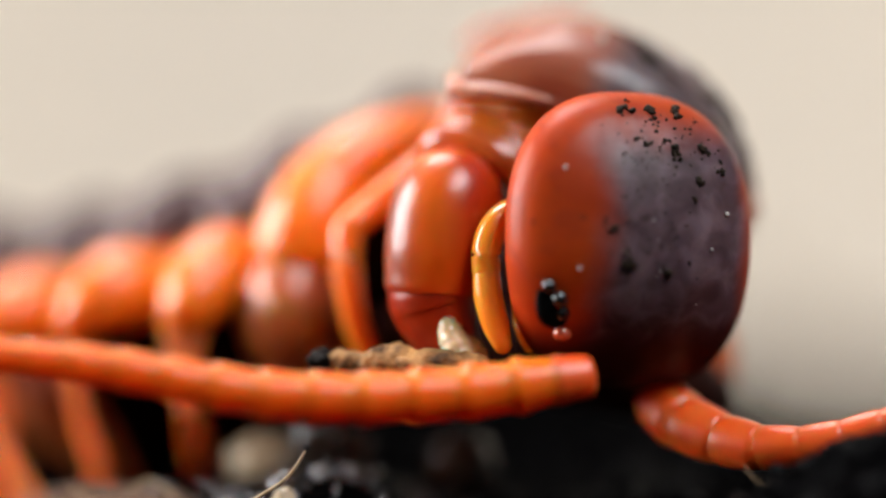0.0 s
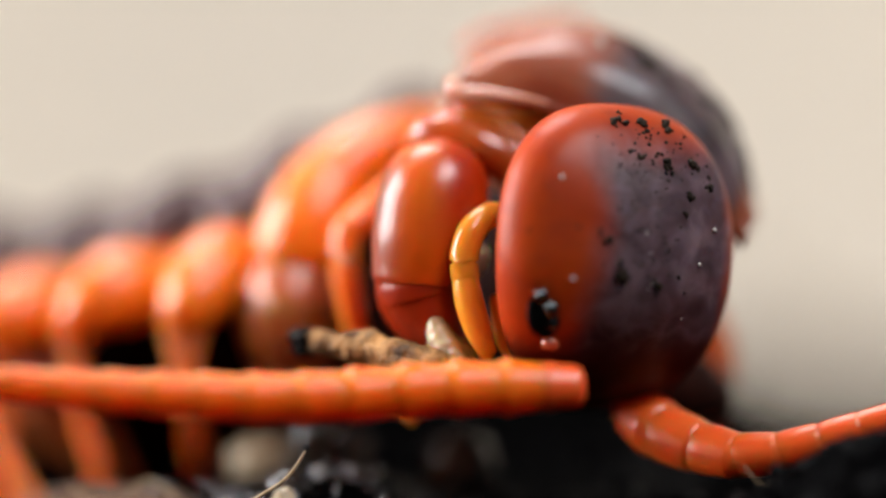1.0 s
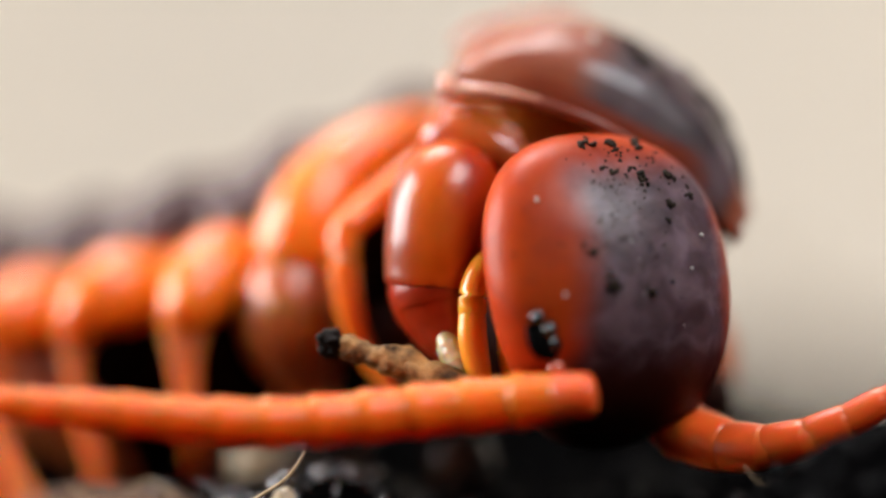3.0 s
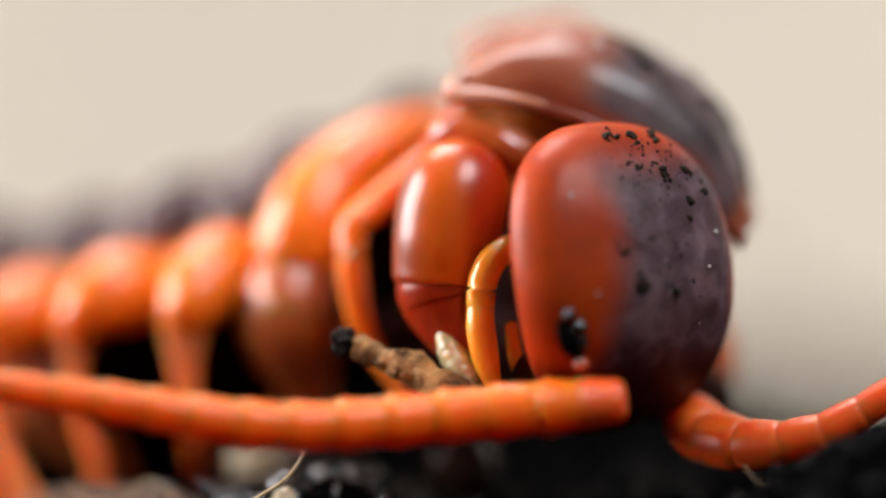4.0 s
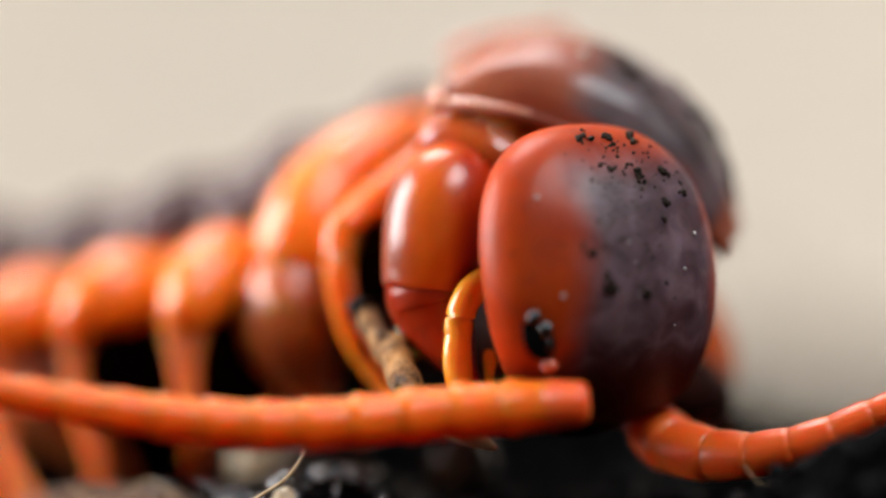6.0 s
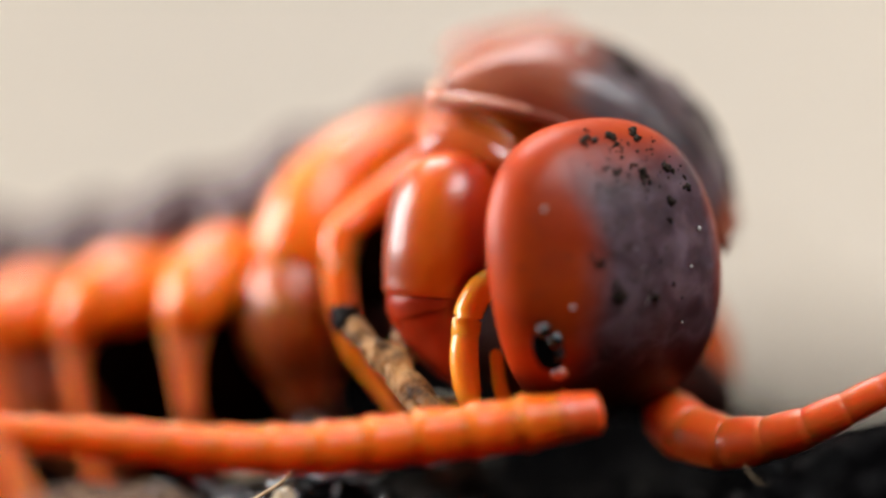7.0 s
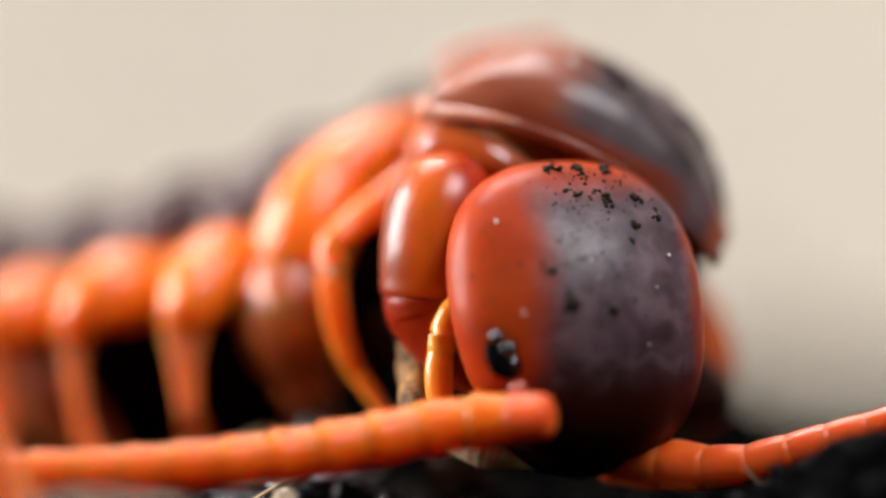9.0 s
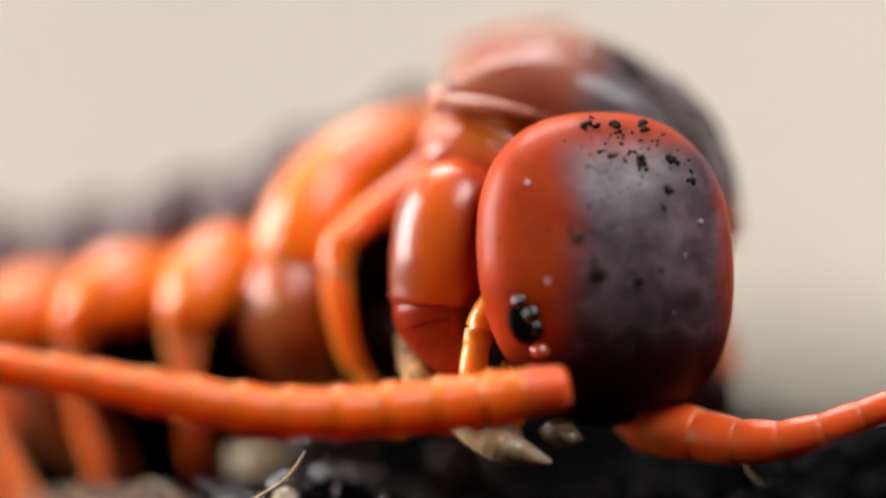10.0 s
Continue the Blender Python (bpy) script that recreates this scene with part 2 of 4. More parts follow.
def shell(bm, ax, top, low, bow, taper, lip, power=2.5, around=112, bend=0.0, power_low=None, bend_low=None, skew=0.0):
    """A domed plate facing -y: half-width ax, reaching top up and low down, with a rolled edge and a hollow back; skew shifts its lower end sideways."""
    def edge(a):
        c, s = math.cos(a), math.sin(a)
        az = top if s > 0 else low
        p = power if s > 0 else power_low or power
        k = (abs(c) ** p + abs(s) ** p) ** (-1 / p)
        z = s * k * az
        w = ax * (1 - taper * max(0.0, -z / low) ** 1.6)
        return c * k * w, z
    rs = [0.08 * i for i in range(1, 11)] + [0.84, 0.88, 0.91, 0.935, 0.955, 0.97, 0.982, 0.991, 0.997, 1.0]
    prof = [(r, crown(r, ax, bow)) for r in rs]
    d1 = prof[-1][1]
    prof += [(1.0, d1 + lip * 0.5), (0.992, d1 + lip * 0.9), (0.975, d1 + lip * 1.1), (0.94, d1 + lip), (0.85, d1 + lip * 0.4), (0.6, d1 - lip), (0.25, d1 - lip * 2)]
    apex = bm.verts.new((0, 0, 0))
    loops = []
    for r, d in prof:
        loop = []
        for k in range(around):
            x, z = edge(2 * math.pi * k / around)
            x, z = x * r, z * r
            x += skew * max(0.0, -z / low) ** 2
            loop.append(bm.verts.new(Vector((x, d + (bend if z > 0 or bend_low is None else bend_low) * (z / top) ** 2, z)) * MM))
        loops.append(loop)
    for k in range(around):
        bm.faces.new((apex, loops[0][(k + 1) % around], loops[0][k]))
    for a, b in zip(loops, loops[1:]):
        for k in range(around):
            bm.faces.new((a[k], a[(k + 1) % around], b[(k + 1) % around], b[k]))
    bm.faces.new(loops[-1])
    bmesh.ops.recalc_face_normals(bm, faces=bm.faces)
    return bm


def shell_depth(x, z, ax, top, low, bow, taper, power=2.5, bend=0.0, power_low=None, bend_low=None, skew=0.0):
    """How far the plate's face lies behind its crown at (x, z)."""
    az = top if z > 0 else low
    x -= skew * max(0.0, -z / low) ** 2
    w = ax * (1 - taper * max(0.0, -z / low) ** 1.6)
    p = power if z > 0 else power_low or power
    r = min(1.0, ((abs(x) / w) ** p + (abs(z) / az) ** p) ** (1 / p))
    return crown(r, ax, bow) + (bend if z > 0 or bend_low is None else bend_low) * (z / top) ** 2


# ---- the table, and an unseen room added round it to carry the lamps ----
def slab(name, lo, hi, mat, label=""):
    bm = bmesh.new()
    bmesh.ops.create_cube(bm, size=1.0)
    for v in bm.verts:
        v.co = Vector(lo[i] + (v.co[i] + 0.5) * (hi[i] - lo[i]) for i in range(3))
    ob = finish(bm, name, mat, smooth=False)
    return tagged(ob, label, kind="structure")


slab("table", (-0.7, -0.5, -0.045), (0.7, 0.9, -0.015), M_TABLE, "dark wooden table top under the soil")
def pierced(name, lo, hi, flat, holes, label):
    """A slab with rectangular openings; flat is the thin axis, holes are (lo, hi) pairs over the two other axes."""
    a, b = [k for k in range(3) if k != flat]
    us = sorted({lo[a], hi[a], *[h[0][0] for h in holes], *[h[1][0] for h in holes]})
    vs = sorted({lo[b], hi[b], *[h[0][1] for h in holes], *[h[1][1] for h in holes]})
    bm = bmesh.new()
    for u0, u1 in zip(us, us[1:]):
        for v0, v1 in zip(vs, vs[1:]):
            mu, mv = (u0 + u1) / 2, (v0 + v1) / 2
            if any(h[0][0] < mu < h[1][0] and h[0][1] < mv < h[1][1] for h in holes):
                continue
            for v in bmesh.ops.create_cube(bm, size=1.0)["verts"]:
                t = [0.0, 0.0, 0.0]
                t[a] = u0 + (v.co[a] + 0.5) * (u1 - u0)
                t[b] = v0 + (v.co[b] + 0.5) * (v1 - v0)
                t[flat] = lo[flat] + (v.co[flat] + 0.5) * (hi[flat] - lo[flat])
                v.co = t
    bmesh.ops.remove_doubles(bm, verts=bm.verts, dist=1e-5)
    return tagged(finish(bm, name, M_WALL, smooth=False), label, kind="structure")


slab("wall_back", (-1.1, 1.1, -0.7), (1.15, 1.15, 1.25), M_WALL, "unseen plain grey plaster wall added round the set")
slab("wall_front", (-1.1, -1.65, -0.7), (1.15, -1.6, 1.25), M_WALL, "unseen plain grey plaster wall added round the set")
slab("wall_side", (1.15, -1.65, -0.7), (1.2, 1.15, 1.25), M_WALL, "unseen plain grey plaster wall added round the set")
pierced("wall_lamp_side", (-1.15, -1.65, -0.7), (-1.1, 1.15, 1.25), 0, [((-0.08, 0.045), (0.72, 0.895))], "unseen grey plaster wall with an opening added for a lamp")
slab("floor", (-1.15, -1.65, -0.75), (1.2, 1.15, -0.7), M_WALL, "unseen plain grey floor added under the set")
pierced("ceiling", (-1.15, -1.65, 1.25), (1.2, 1.15, 1.3), 2, [((-0.65, 0.33), (0.05, 0.93)), ((0.285, -1.07), (1.035, -0.17))], "unseen grey ceiling with two openings added for lamps")


def frame_round(name, lo, hi, flat, label):
    """A thin frame that lines an opening."""
    a, b = [k for k in range(3) if k != flat]
    bm = bmesh.new()
    w = 0.03
    for u0, u1, v0, v1 in ((lo[a], lo[a] + w, lo[b], hi[b]), (hi[a] - w, hi[a], lo[b], hi[b]), (lo[a] + w, hi[a] - w, lo[b], lo[b] + w), (lo[a] + w, hi[a] - w, hi[b] - w, hi[b])):
        for v in bmesh.ops.create_cube(bm, size=1.0)["verts"]:
            t = [0.0, 0.0, 0.0]
            t[a] = u0 + (v.co[a] + 0.5) * (u1 - u0)
            t[b] = v0 + (v.co[b] + 0.5) * (v1 - v0)
            t[flat] = lo[flat] + (v.co[flat] + 0.5) * (hi[flat] - lo[flat])
            v.co = t
    return tagged(finish(bm, name, M_FRAME, smooth=False), label, kind="structure")


M_FRAME = material("frame_paint", orange((0.60, 0.58, 0.55), (0.68, 0.66, 0.63), 20), 0.5)
frame_round("lamp_frame_1", (-1.105, -0.11, 0.015), (-1.085, 0.75, 0.925), 0, "unseen white frame added round a lamp opening")
frame_round("lamp_frame_2", (-0.68, 0.30, 1.235), (0.08, 0.96, 1.255), 2, "unseen white frame added round an overhead lamp opening")
frame_round("lamp_frame_3", (0.255, -1.10, 1.235), (1.065, -0.14, 1.255), 2, "unseen white frame added round an overhead lamp opening")


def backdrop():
    """A sheet of beige paper that hangs behind the soil in a shallow curve, with a glow added."""
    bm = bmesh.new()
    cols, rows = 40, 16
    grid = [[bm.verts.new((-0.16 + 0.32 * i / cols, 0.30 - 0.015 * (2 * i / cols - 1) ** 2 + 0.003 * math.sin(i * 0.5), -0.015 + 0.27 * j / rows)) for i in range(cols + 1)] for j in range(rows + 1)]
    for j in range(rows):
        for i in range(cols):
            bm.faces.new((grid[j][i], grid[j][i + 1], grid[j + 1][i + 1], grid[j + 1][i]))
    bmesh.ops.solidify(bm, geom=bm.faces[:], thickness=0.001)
    return tagged(finish(bm, "backdrop", M_BACK_GLOW), "plain beige paper backdrop with an added glow behind the soil", kind="structure")


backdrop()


# ---- the soil ----
def soil_height(x, y):
    """Millimetres."""
    v = Vector((x, y, 0))
    h = 0.9 * noise.noise(v * 0.13) + 0.55 * noise.noise(v * 0.45 + Vector((3, 1, 4))) + 0.28 * noise.noise(v * 1.3 + Vector((8, 2, 1)))
    h += 3.7 * math.exp(-((x - 16.0) / 5.8) ** 2 - ((y - 138.6) / 3.2) ** 2)
    h += 1.5 * math.exp(-((x + 4.4) / 3.2) ** 2 - ((y - 147.5) / 4) ** 2)
    h += 1.0 * math.exp(-((x - 30) / 20) ** 2 - ((y - 200) / 40) ** 2)
    h -= 1.2 * math.exp(-((x - 2.5) / 4) ** 2 - ((y - 137) / 6) ** 2)
    # ridge behind, raised on the left so dark soil stands in for shade
    h += 2.6 * math.exp(-((y - 174) / 11) ** 2) + 2.0 * math.exp(-((y - 174) / 13) ** 2) / (1 + math.exp((x - 12.3) / 1.1))
    return h - 0.75


def axis_steps(stops):
    out = []
    for (a, b, n) in stops:
        out += [a + (b - a) * i / n for i in range(n)]
    return out + [stops[-1][1]]


def soil():
    bm = bmesh.new()
    xs = axis_steps([(-130, -30, 40), (-30, 26, 230), (26, 130, 40)])
    ys = axis_steps([(70, 122, 26), (122, 165, 170), (165, 270, 70)])
    grid = [[bm.verts.new((x * MM, y * MM, soil_height(x, y) * MM)) for x in xs] for y in ys]
    for a, b in zip(grid, grid[1:]):
        for i in range(len(xs) - 1):
            bm.faces.new((a[i], a[i + 1], b[i + 1], b[i]))
    rim = grid[0] + [r[-1] for r in grid[1:]] + grid[-1][-2::-1] + [r[0] for r in grid[-2:0:-1]]
    foot = [bm.verts.new((v.co.x, v.co.y, -0.0152)) for v in rim]
    for i in range(len(rim)):
        j = (i + 1) % len(rim)
        bm.faces.new((rim[i], foot[i], foot[j], rim[j]))
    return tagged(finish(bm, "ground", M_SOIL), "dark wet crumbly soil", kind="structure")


soil()


def crumbs():
    """Loose crumbs over the near soil, thicker on the mound."""
    rng = random.Random(4)
    bm = bmesh.new()
    for i in range(2800):
        if i < 1800:
            x, y = rng.gauss(14.4, 2.8), rng.gauss(139.4, 1.6)
        else:
            x, y = rng.uniform(-18, 18), rng.uniform(133, 160)
        r = rng.choice((0.05, 0.07, 0.10, 0.13, 0.18)) * (0.75 if i < 1800 else 1.8)
        made = bmesh.ops.create_icosphere(bm, subdivisions=1, radius=1.0)["verts"]
        z = soil_height(x, y) + r * 0.4
        sq = Vector((rng.uniform(0.7, 1.3), rng.uniform(0.7, 1.3), rng.uniform(0.6, 1.1)))
        for v in made:
            k = r * (1 + 0.5 * noise.noise(v.co * 1.7 + Vector((i, i * 0.37, 0))))
            v.co = Vector((x + v.co.x * k * sq.x, y + v.co.y * k * sq.y, z + v.co.z * k * sq.z)) * MM
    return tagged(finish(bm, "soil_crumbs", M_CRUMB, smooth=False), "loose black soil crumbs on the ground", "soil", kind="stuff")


crumbs()


def pebble(x, y, size, seed, mat, label):
    bm = lump(bmesh.new(), (0, 0, 0), size, seed, 0.16, 4, 1.0)
    ob = finish(bm, "pebble", mat)
    ob.location = Vector((x, y, soil_height(x, y) + size[2] * 0.55)) * MM
    return tagged(ob, label, "pebble", group="pebbles in the soil")


pebble(-6.35, 150.5, (1.35, 1.2, 1.1), 1, M_PEBBLE, "wet brown-beige pebble half sunk in soil")
pebble(-4.6, 149.0, (0.8, 0.8, 1.5), 2, M_DARK_PEBBLE, "glossy black wet pebble in the soil")
pebble(-3.3, 150.0, (0.8, 0.7, 1.5), 3, M_DARK_PEBBLE, "glossy black wet pebble in the soil")
pebble(-5.4, 143.5, (0.45, 0.4, 0.55), 6, M_PEBBLE, "small wet pale pebble in the soil")
pebble(0.6, 150.0, (1.3, 1.0, 1.6), 4, M_DARK_PEBBLE, "flat dark wet pebble in the soil")
pebble(-9.8, 147.0, (0.7, 0.5, 0.5), 5, M_DARK_PEBBLE, "glossy black wet pebble in the soil")


M_CLOD = material("brown_clod", orange((0.12, 0.055, 0.030), (0.30, 0.16, 0.095), 700), 0.8, bump=(0.8, 1200, 0.3))
pebble(-10.6, 132.0, (3.0, 1.2, 0.80), 23, M_CLOD, "brown crumbly clod lying on the dark soil")

for px, py, r, k in ((-5.42, 145.0, 0.55, 17), (-5.3, 146.3, 0.26, 11), (-4.2, 146.8, 0.34, 12), (-3.2, 146.6, 0.28, 13), (-2.4, 147.4, 0.36, 15)):
    pebble(px, py, (r, r * 0.9, r), k, M_WET, "small glossy black wet grain on the soil")


def wet_grains():
    """Small glistening grains scattered over the dark soil below the jaws."""
    rng = random.Random(31)
    bm = bmesh.new()
    for i in range(170):
        x, y, r = rng.uniform(-8.5, 1.5), rng.uniform(142.5, 151.0), rng.choice((0.07, 0.10, 0.14, 0.2))
        lump(bm, (x, y, soil_height(x, y) + r * 0.5), (r, r * 0.9, r * 0.8), i, 0.35, 2)
    return tagged(finish(bm, "wet_grains", M_WET), "small glistening wet grains on the soil", "soil", kind="stuff")


wet_grains()


def root(pts, mat, label, tip=None):
    bm = tube(bmesh.new(), pts, 8, 10)
    ob = tagged(finish(bm, "root_hair", mat), label, "root")
    if tip:
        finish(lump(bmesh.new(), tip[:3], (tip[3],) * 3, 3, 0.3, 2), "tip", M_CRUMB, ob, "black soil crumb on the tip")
    return ob


root([(-6.72, 141.50, -0.18, 0.06), (-5.96, 141.50, 0.25, 0.06), (-5.29, 141.50, 0.71, 0.06), (-4.86, 141.50, 1.24, 0.05), (-4.61, 141.50, 1.68, 0.04)], M_ROOT, "thin dry pale root hair with a dark tip", (-4.58, 141.30, 1.76, 0.11))
root([(10.04, 140.20, 1.19, 0.03), (10.25, 140.00, 0.89, 0.04), (10.66, 140.00, 0.64, 0.04), (11.28, 140.00, 0.53, 0.03)], M_ROOT_DARK, "thin dry pale root hair in the soil mound")
root([(-12.01, 137.00, 0.70, 0.06), (-11.28, 137.00, 0.37, 0.06), (-10.18, 137.00, 0.13, 0.06)], M_ROOT, "thin dry pale root hair lying on soil")
def dry_stem(pts):
    return tagged(finish(tube(bmesh.new(), pts, 8, 10), "dry_stem", M_ROOT), "thin dry stem leaning in the soil behind", "stem", group="dry stems")


dry_stem([(13.10, 195.00, 7.67, 0.24), (15.82, 198.00, 5.27, 0.24), (18.58, 202.00, 3.04, 0.24), (21.43, 206.00, 0.17, 0.25)])
dry_stem([(15.65, 210.00, 7.61, 0.20), (17.34, 210.00, 5.08, 0.20), (18.19, 210.00, 2.83, 0.20), (18.75, 210.00, -0.55, 0.20)])
root([(-10.25, 138.00, 0.53, 0.04), (-9.66, 138.00, 0.86, 0.04), (-8.95, 138.00, 0.49, 0.04), (-8.73, 138.00, 0.12, 0.04)], M_ROOT, "thin curled dry root hair on soil")

# ---- the centipede ----
centipede = tagged(new("centipede"), "large orange-red centipede with a dark glossy head feeding on soil", "centipede")
centipede.location = (0, 0, 0)

HEAD = dict(ax=4.4, top=5.05, low=5.12, bow=1.3, taper=0.13, power=2.45, bend=0.5, power_low=3.0, bend_low=2.1, skew=0.85)
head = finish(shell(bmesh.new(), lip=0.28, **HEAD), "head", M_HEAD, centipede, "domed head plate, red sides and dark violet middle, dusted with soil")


def on_head(x, z, out=0.0):
    return Vector((x, shell_depth(x, z, **HEAD) - out, z))


def head_details():
    rng = random.Random(11)
    # four ocelli in a cluster on the side, in a sunken black patch
    for k, (x, z, r) in enumerate(((-3.36, -1.52, 0.24), (-2.97, -1.95, 0.28), (-2.86, -2.40, 0.28), (-3.27, -2.22, 0.27))):
        finish(lump(bmesh.new(), on_head(x, z, 0.05), (r, r * 0.85, r * 1.08), k, 0.0, 3), "ocellus", M_EYE, head, "glossy black eye bead")
    bm = lump(bmesh.new(), on_head(-3.06, -2.10, -0.12), (0.66, 0.26, 0.86), 9, 0.10, 4, 1.2)
    finish(bm, "eye_patch", M_EYE_PATCH, head, "black patch under the eye beads")
    finish(lump(bmesh.new(), on_head(-2.60, -3.12, 0.02), (0.34, 0.28, 0.26), 4, 0.08, 3), "antennal_socket", M_SOCKET, head, "small glossy red bump below the eye")
    # under the front rim: the face between the antennae, its shade painted dark
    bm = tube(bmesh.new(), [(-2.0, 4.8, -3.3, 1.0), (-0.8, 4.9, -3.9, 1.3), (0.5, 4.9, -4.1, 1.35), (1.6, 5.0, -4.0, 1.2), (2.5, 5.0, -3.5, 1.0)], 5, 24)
    finish(bm, "clypeus", M_SHADED_RED, head, "dark red face under the head plate with painted shade")
    # crumbs of soil stuck to the plate, thickest along its hind edge
    spots = [(-0.55, 4.38, 0.13, 10), (-0.30, 4.72, 0.07, 4), (0.38, 4.36, 0.14, 11), (0.47, 3.95, 0.09, 6), (-0.24, 3.45, 0.08, 6), (0.06, 3.38, 0.10, 7),
             (0.80, 3.38, 0.07, 4), (1.02, 3.02, 0.13, 11), (1.22, 2.76, 0.08, 5), (1.45, 4.28, 0.12, 8), (1.46, 3.48, 0.05, 2), (2.24, 3.15, 0.13, 8),
             (1.86, 1.98, 0.13, 10), (1.58, 1.45, 0.09, 5), (2.80, 2.35, 0.11, 5), (-1.43, 3.84, 0.03, 1), (-1.44, 0.38, 0.10, 6), (-1.65, 0.59, 0.07, 3),
             (-0.95, -0.62, 0.14, 11), (-0.78, -0.92, 0.11, 8), (0.67, -1.02, 0.11, 7), (1.40, -0.77, 0.05, 4), (0.88, -1.99, 0.04, 2), (-0.11, -0.23, 0.05, 3), (-3.86, 0.60, 0.06, 1)]
    for x, z, r, n in spots:
        bm = bmesh.new()
        for _ in range(max(1, round(n * 0.7))):
            a, b = x + rng.gauss(0, r * 0.75), z + rng.gauss(0, r * 0.9)
            q = r * rng.uniform(0.45, 1.05)
            lump(bm, on_head(a, b, q * 0.35), (q * rng.uniform(0.6, 1.2), q * 0.8, q * rng.uniform(0.6, 1.2)), rng.random() * 50, 0.7, 2, 1.9)
        finish(bm, "soil_speck", M_SPECK, head, "dark soil crumbs stuck to the plate")
    bm = bmesh.new()
    for _ in range(85):
        a, b, q = rng.gauss(-0.1, 0.70), rng.gauss(0.5, 1.05), rng.uniform(0.020, 0.058)
        lump(bm, on_head(a, b, q * 0.1), (q * rng.uniform(0.6, 2.4), q * 0.5, q * rng.uniform(0.5, 1.3)), rng.random() * 50, 0.5, 1)
    for _ in range(70):
        a, b, q = rng.uniform(-0.9, 2.9), rng.uniform(2.4, 4.6), rng.uniform(0.02, 0.065)
        lump(bm, on_head(a, b, q * 0.1), (q * rng.uniform(0.6, 1.8), q * 0.5, q * rng.uniform(0.6, 1.8)), rng.random() * 50, 0.5, 1)
    tagged(finish(bm, "soil_dust", M_SPECK, head, "fine dark soil dust on the plate", smooth=False), kind="stuff")
    for x, z, r in ((2.92, 0.90, 0.085), (2.24, -0.28, 0.065), (-2.48, -0.91, 0.07), (-1.00, -0.38, 0.07), (0.0, 0.69, 0.045), (0.15, 0.03, 0.035), (0.29, -1.02, 0.035), (0.20, -1.18, 0.03), (1.83, -2.13, 0.03), (-2.85, 2.44, 0.075)):
        finish(lump(bmesh.new(), on_head(x, z, r * 0.4), (r, r * 0.7, r), x, 0.3, 2), "sand_grain", M_GLINT, head, "pale sand grain")


# near-black red: the shade under and behind the head painted in
M_SHADED_RED = material("shaded_red_cuticle", orange((0.014, 0.004, 0.003), (0.040, 0.009, 0.005), 600), 0.5, bump=(0.2, 1500, 0.06), Specular_IOR_Level=0.15)
M_SOCKET = material("socket_cuticle", (0.40, 0.06, 0.02), 0.25, Specular_IOR_Level=0.8, Coat_Weight=1.0, Coat_Roughness=0.22)
M_SPECK = material("soil_speck", orange((0.004, 0.003, 0.002), (0.055, 0.037, 0.025), 4500), 0.6, bump=(0.8, 6000, 0.05), Specular_IOR_Level=0.10)
head_details()


# antennae: articles along +x of their own space, narrow at the base and flared at the end
def article(length, r0, r1, blunt=False, flare=1.10):
    """One joint of an antenna, with a narrow base and a flared end; a blunt one has a flat base."""
    bm = bmesh.new()
    base = [(-0.26, 0, 0, r0 * 0.40), (-0.21, 0, 0, r0 * 0.66), (-0.10, 0, 0, r0 * 0.86)] if blunt else [(-0.12, 0, 0, r0 * 0.82)]
    tube(bm, base + [(0.05, 0, 0, r0 * 0.94), (length * 0.28, 0, 0, r0 * 0.98), (length * 0.6, 0, 0, (r0 + r1) * 0.51), (length * 0.84, 0, 0, r1 * flare), (length * 0.96, 0, 0, r1 * (flare - 0.03)), (length * 1.03, 0, 0, r1 * (flare - 0.09))], 4, 24, round_ends=not blunt)
    return bm


def antenna(lengths, radii, red, blunt, flare):
    first = finish(article(lengths[0], radii[0], radii[0], blunt, flare), "antenna", M_ANTENNA_SHADE_RED, centipede, "orange-red beaded antenna")
    rest = [finish(article(lengths[i], radii[i], radii[min(i + 1, len(radii) - 1)], False, flare), "article", M_ANTENNA_SHADE_RED if i < red else M_ANTENNA, first) for i in range(1, len(lengths))]
    return [first] + rest


LEFT_LEN = [1.15, 1.35] + [max(1.25, 1.75 - 0.03 * i) for i in range(14)]
LEFT_RAD = [0.78, 0.86, 0.89, 0.88, 0.86, 0.84, 0.81, 0.78, 0.74, 0.70, 0.66, 0.62, 0.58, 0.54, 0.51, 0.48]
RIGHT_LEN = [2.2, 1.45, 1.65, 1.6, 1.5, 1.45, 1.4, 1.3, 1.2, 1.2]
RIGHT_RAD = [0.58, 1.00, 1.00, 0.90, 0.78, 0.68, 0.60, 0.54, 0.48, 0.44]
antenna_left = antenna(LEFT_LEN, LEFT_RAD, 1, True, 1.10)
# every article on the right wears the redder, shaded colour
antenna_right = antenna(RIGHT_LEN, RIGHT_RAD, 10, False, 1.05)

# forcipule beside the head: a barrel-shaped upper joint and a tapering claw
FANG_AT = (-0.27, 144.00, 9.22)


def rel(p, o):
    return (p[0] - o[0], p[1] - o[1], p[2] - o[2], *p[3:])


def part_tube(name, pts, mat, label, home, flat=1.0, steps=6, sides=26, parent=None, **kw):
    ob = finish(tube(bmesh.new(), [rel(p, home) for p in pts], steps, sides, flat, **kw), name, mat, parent or centipede, label)
    if not parent:
        ob.location = Vector(home) * MM
    return ob


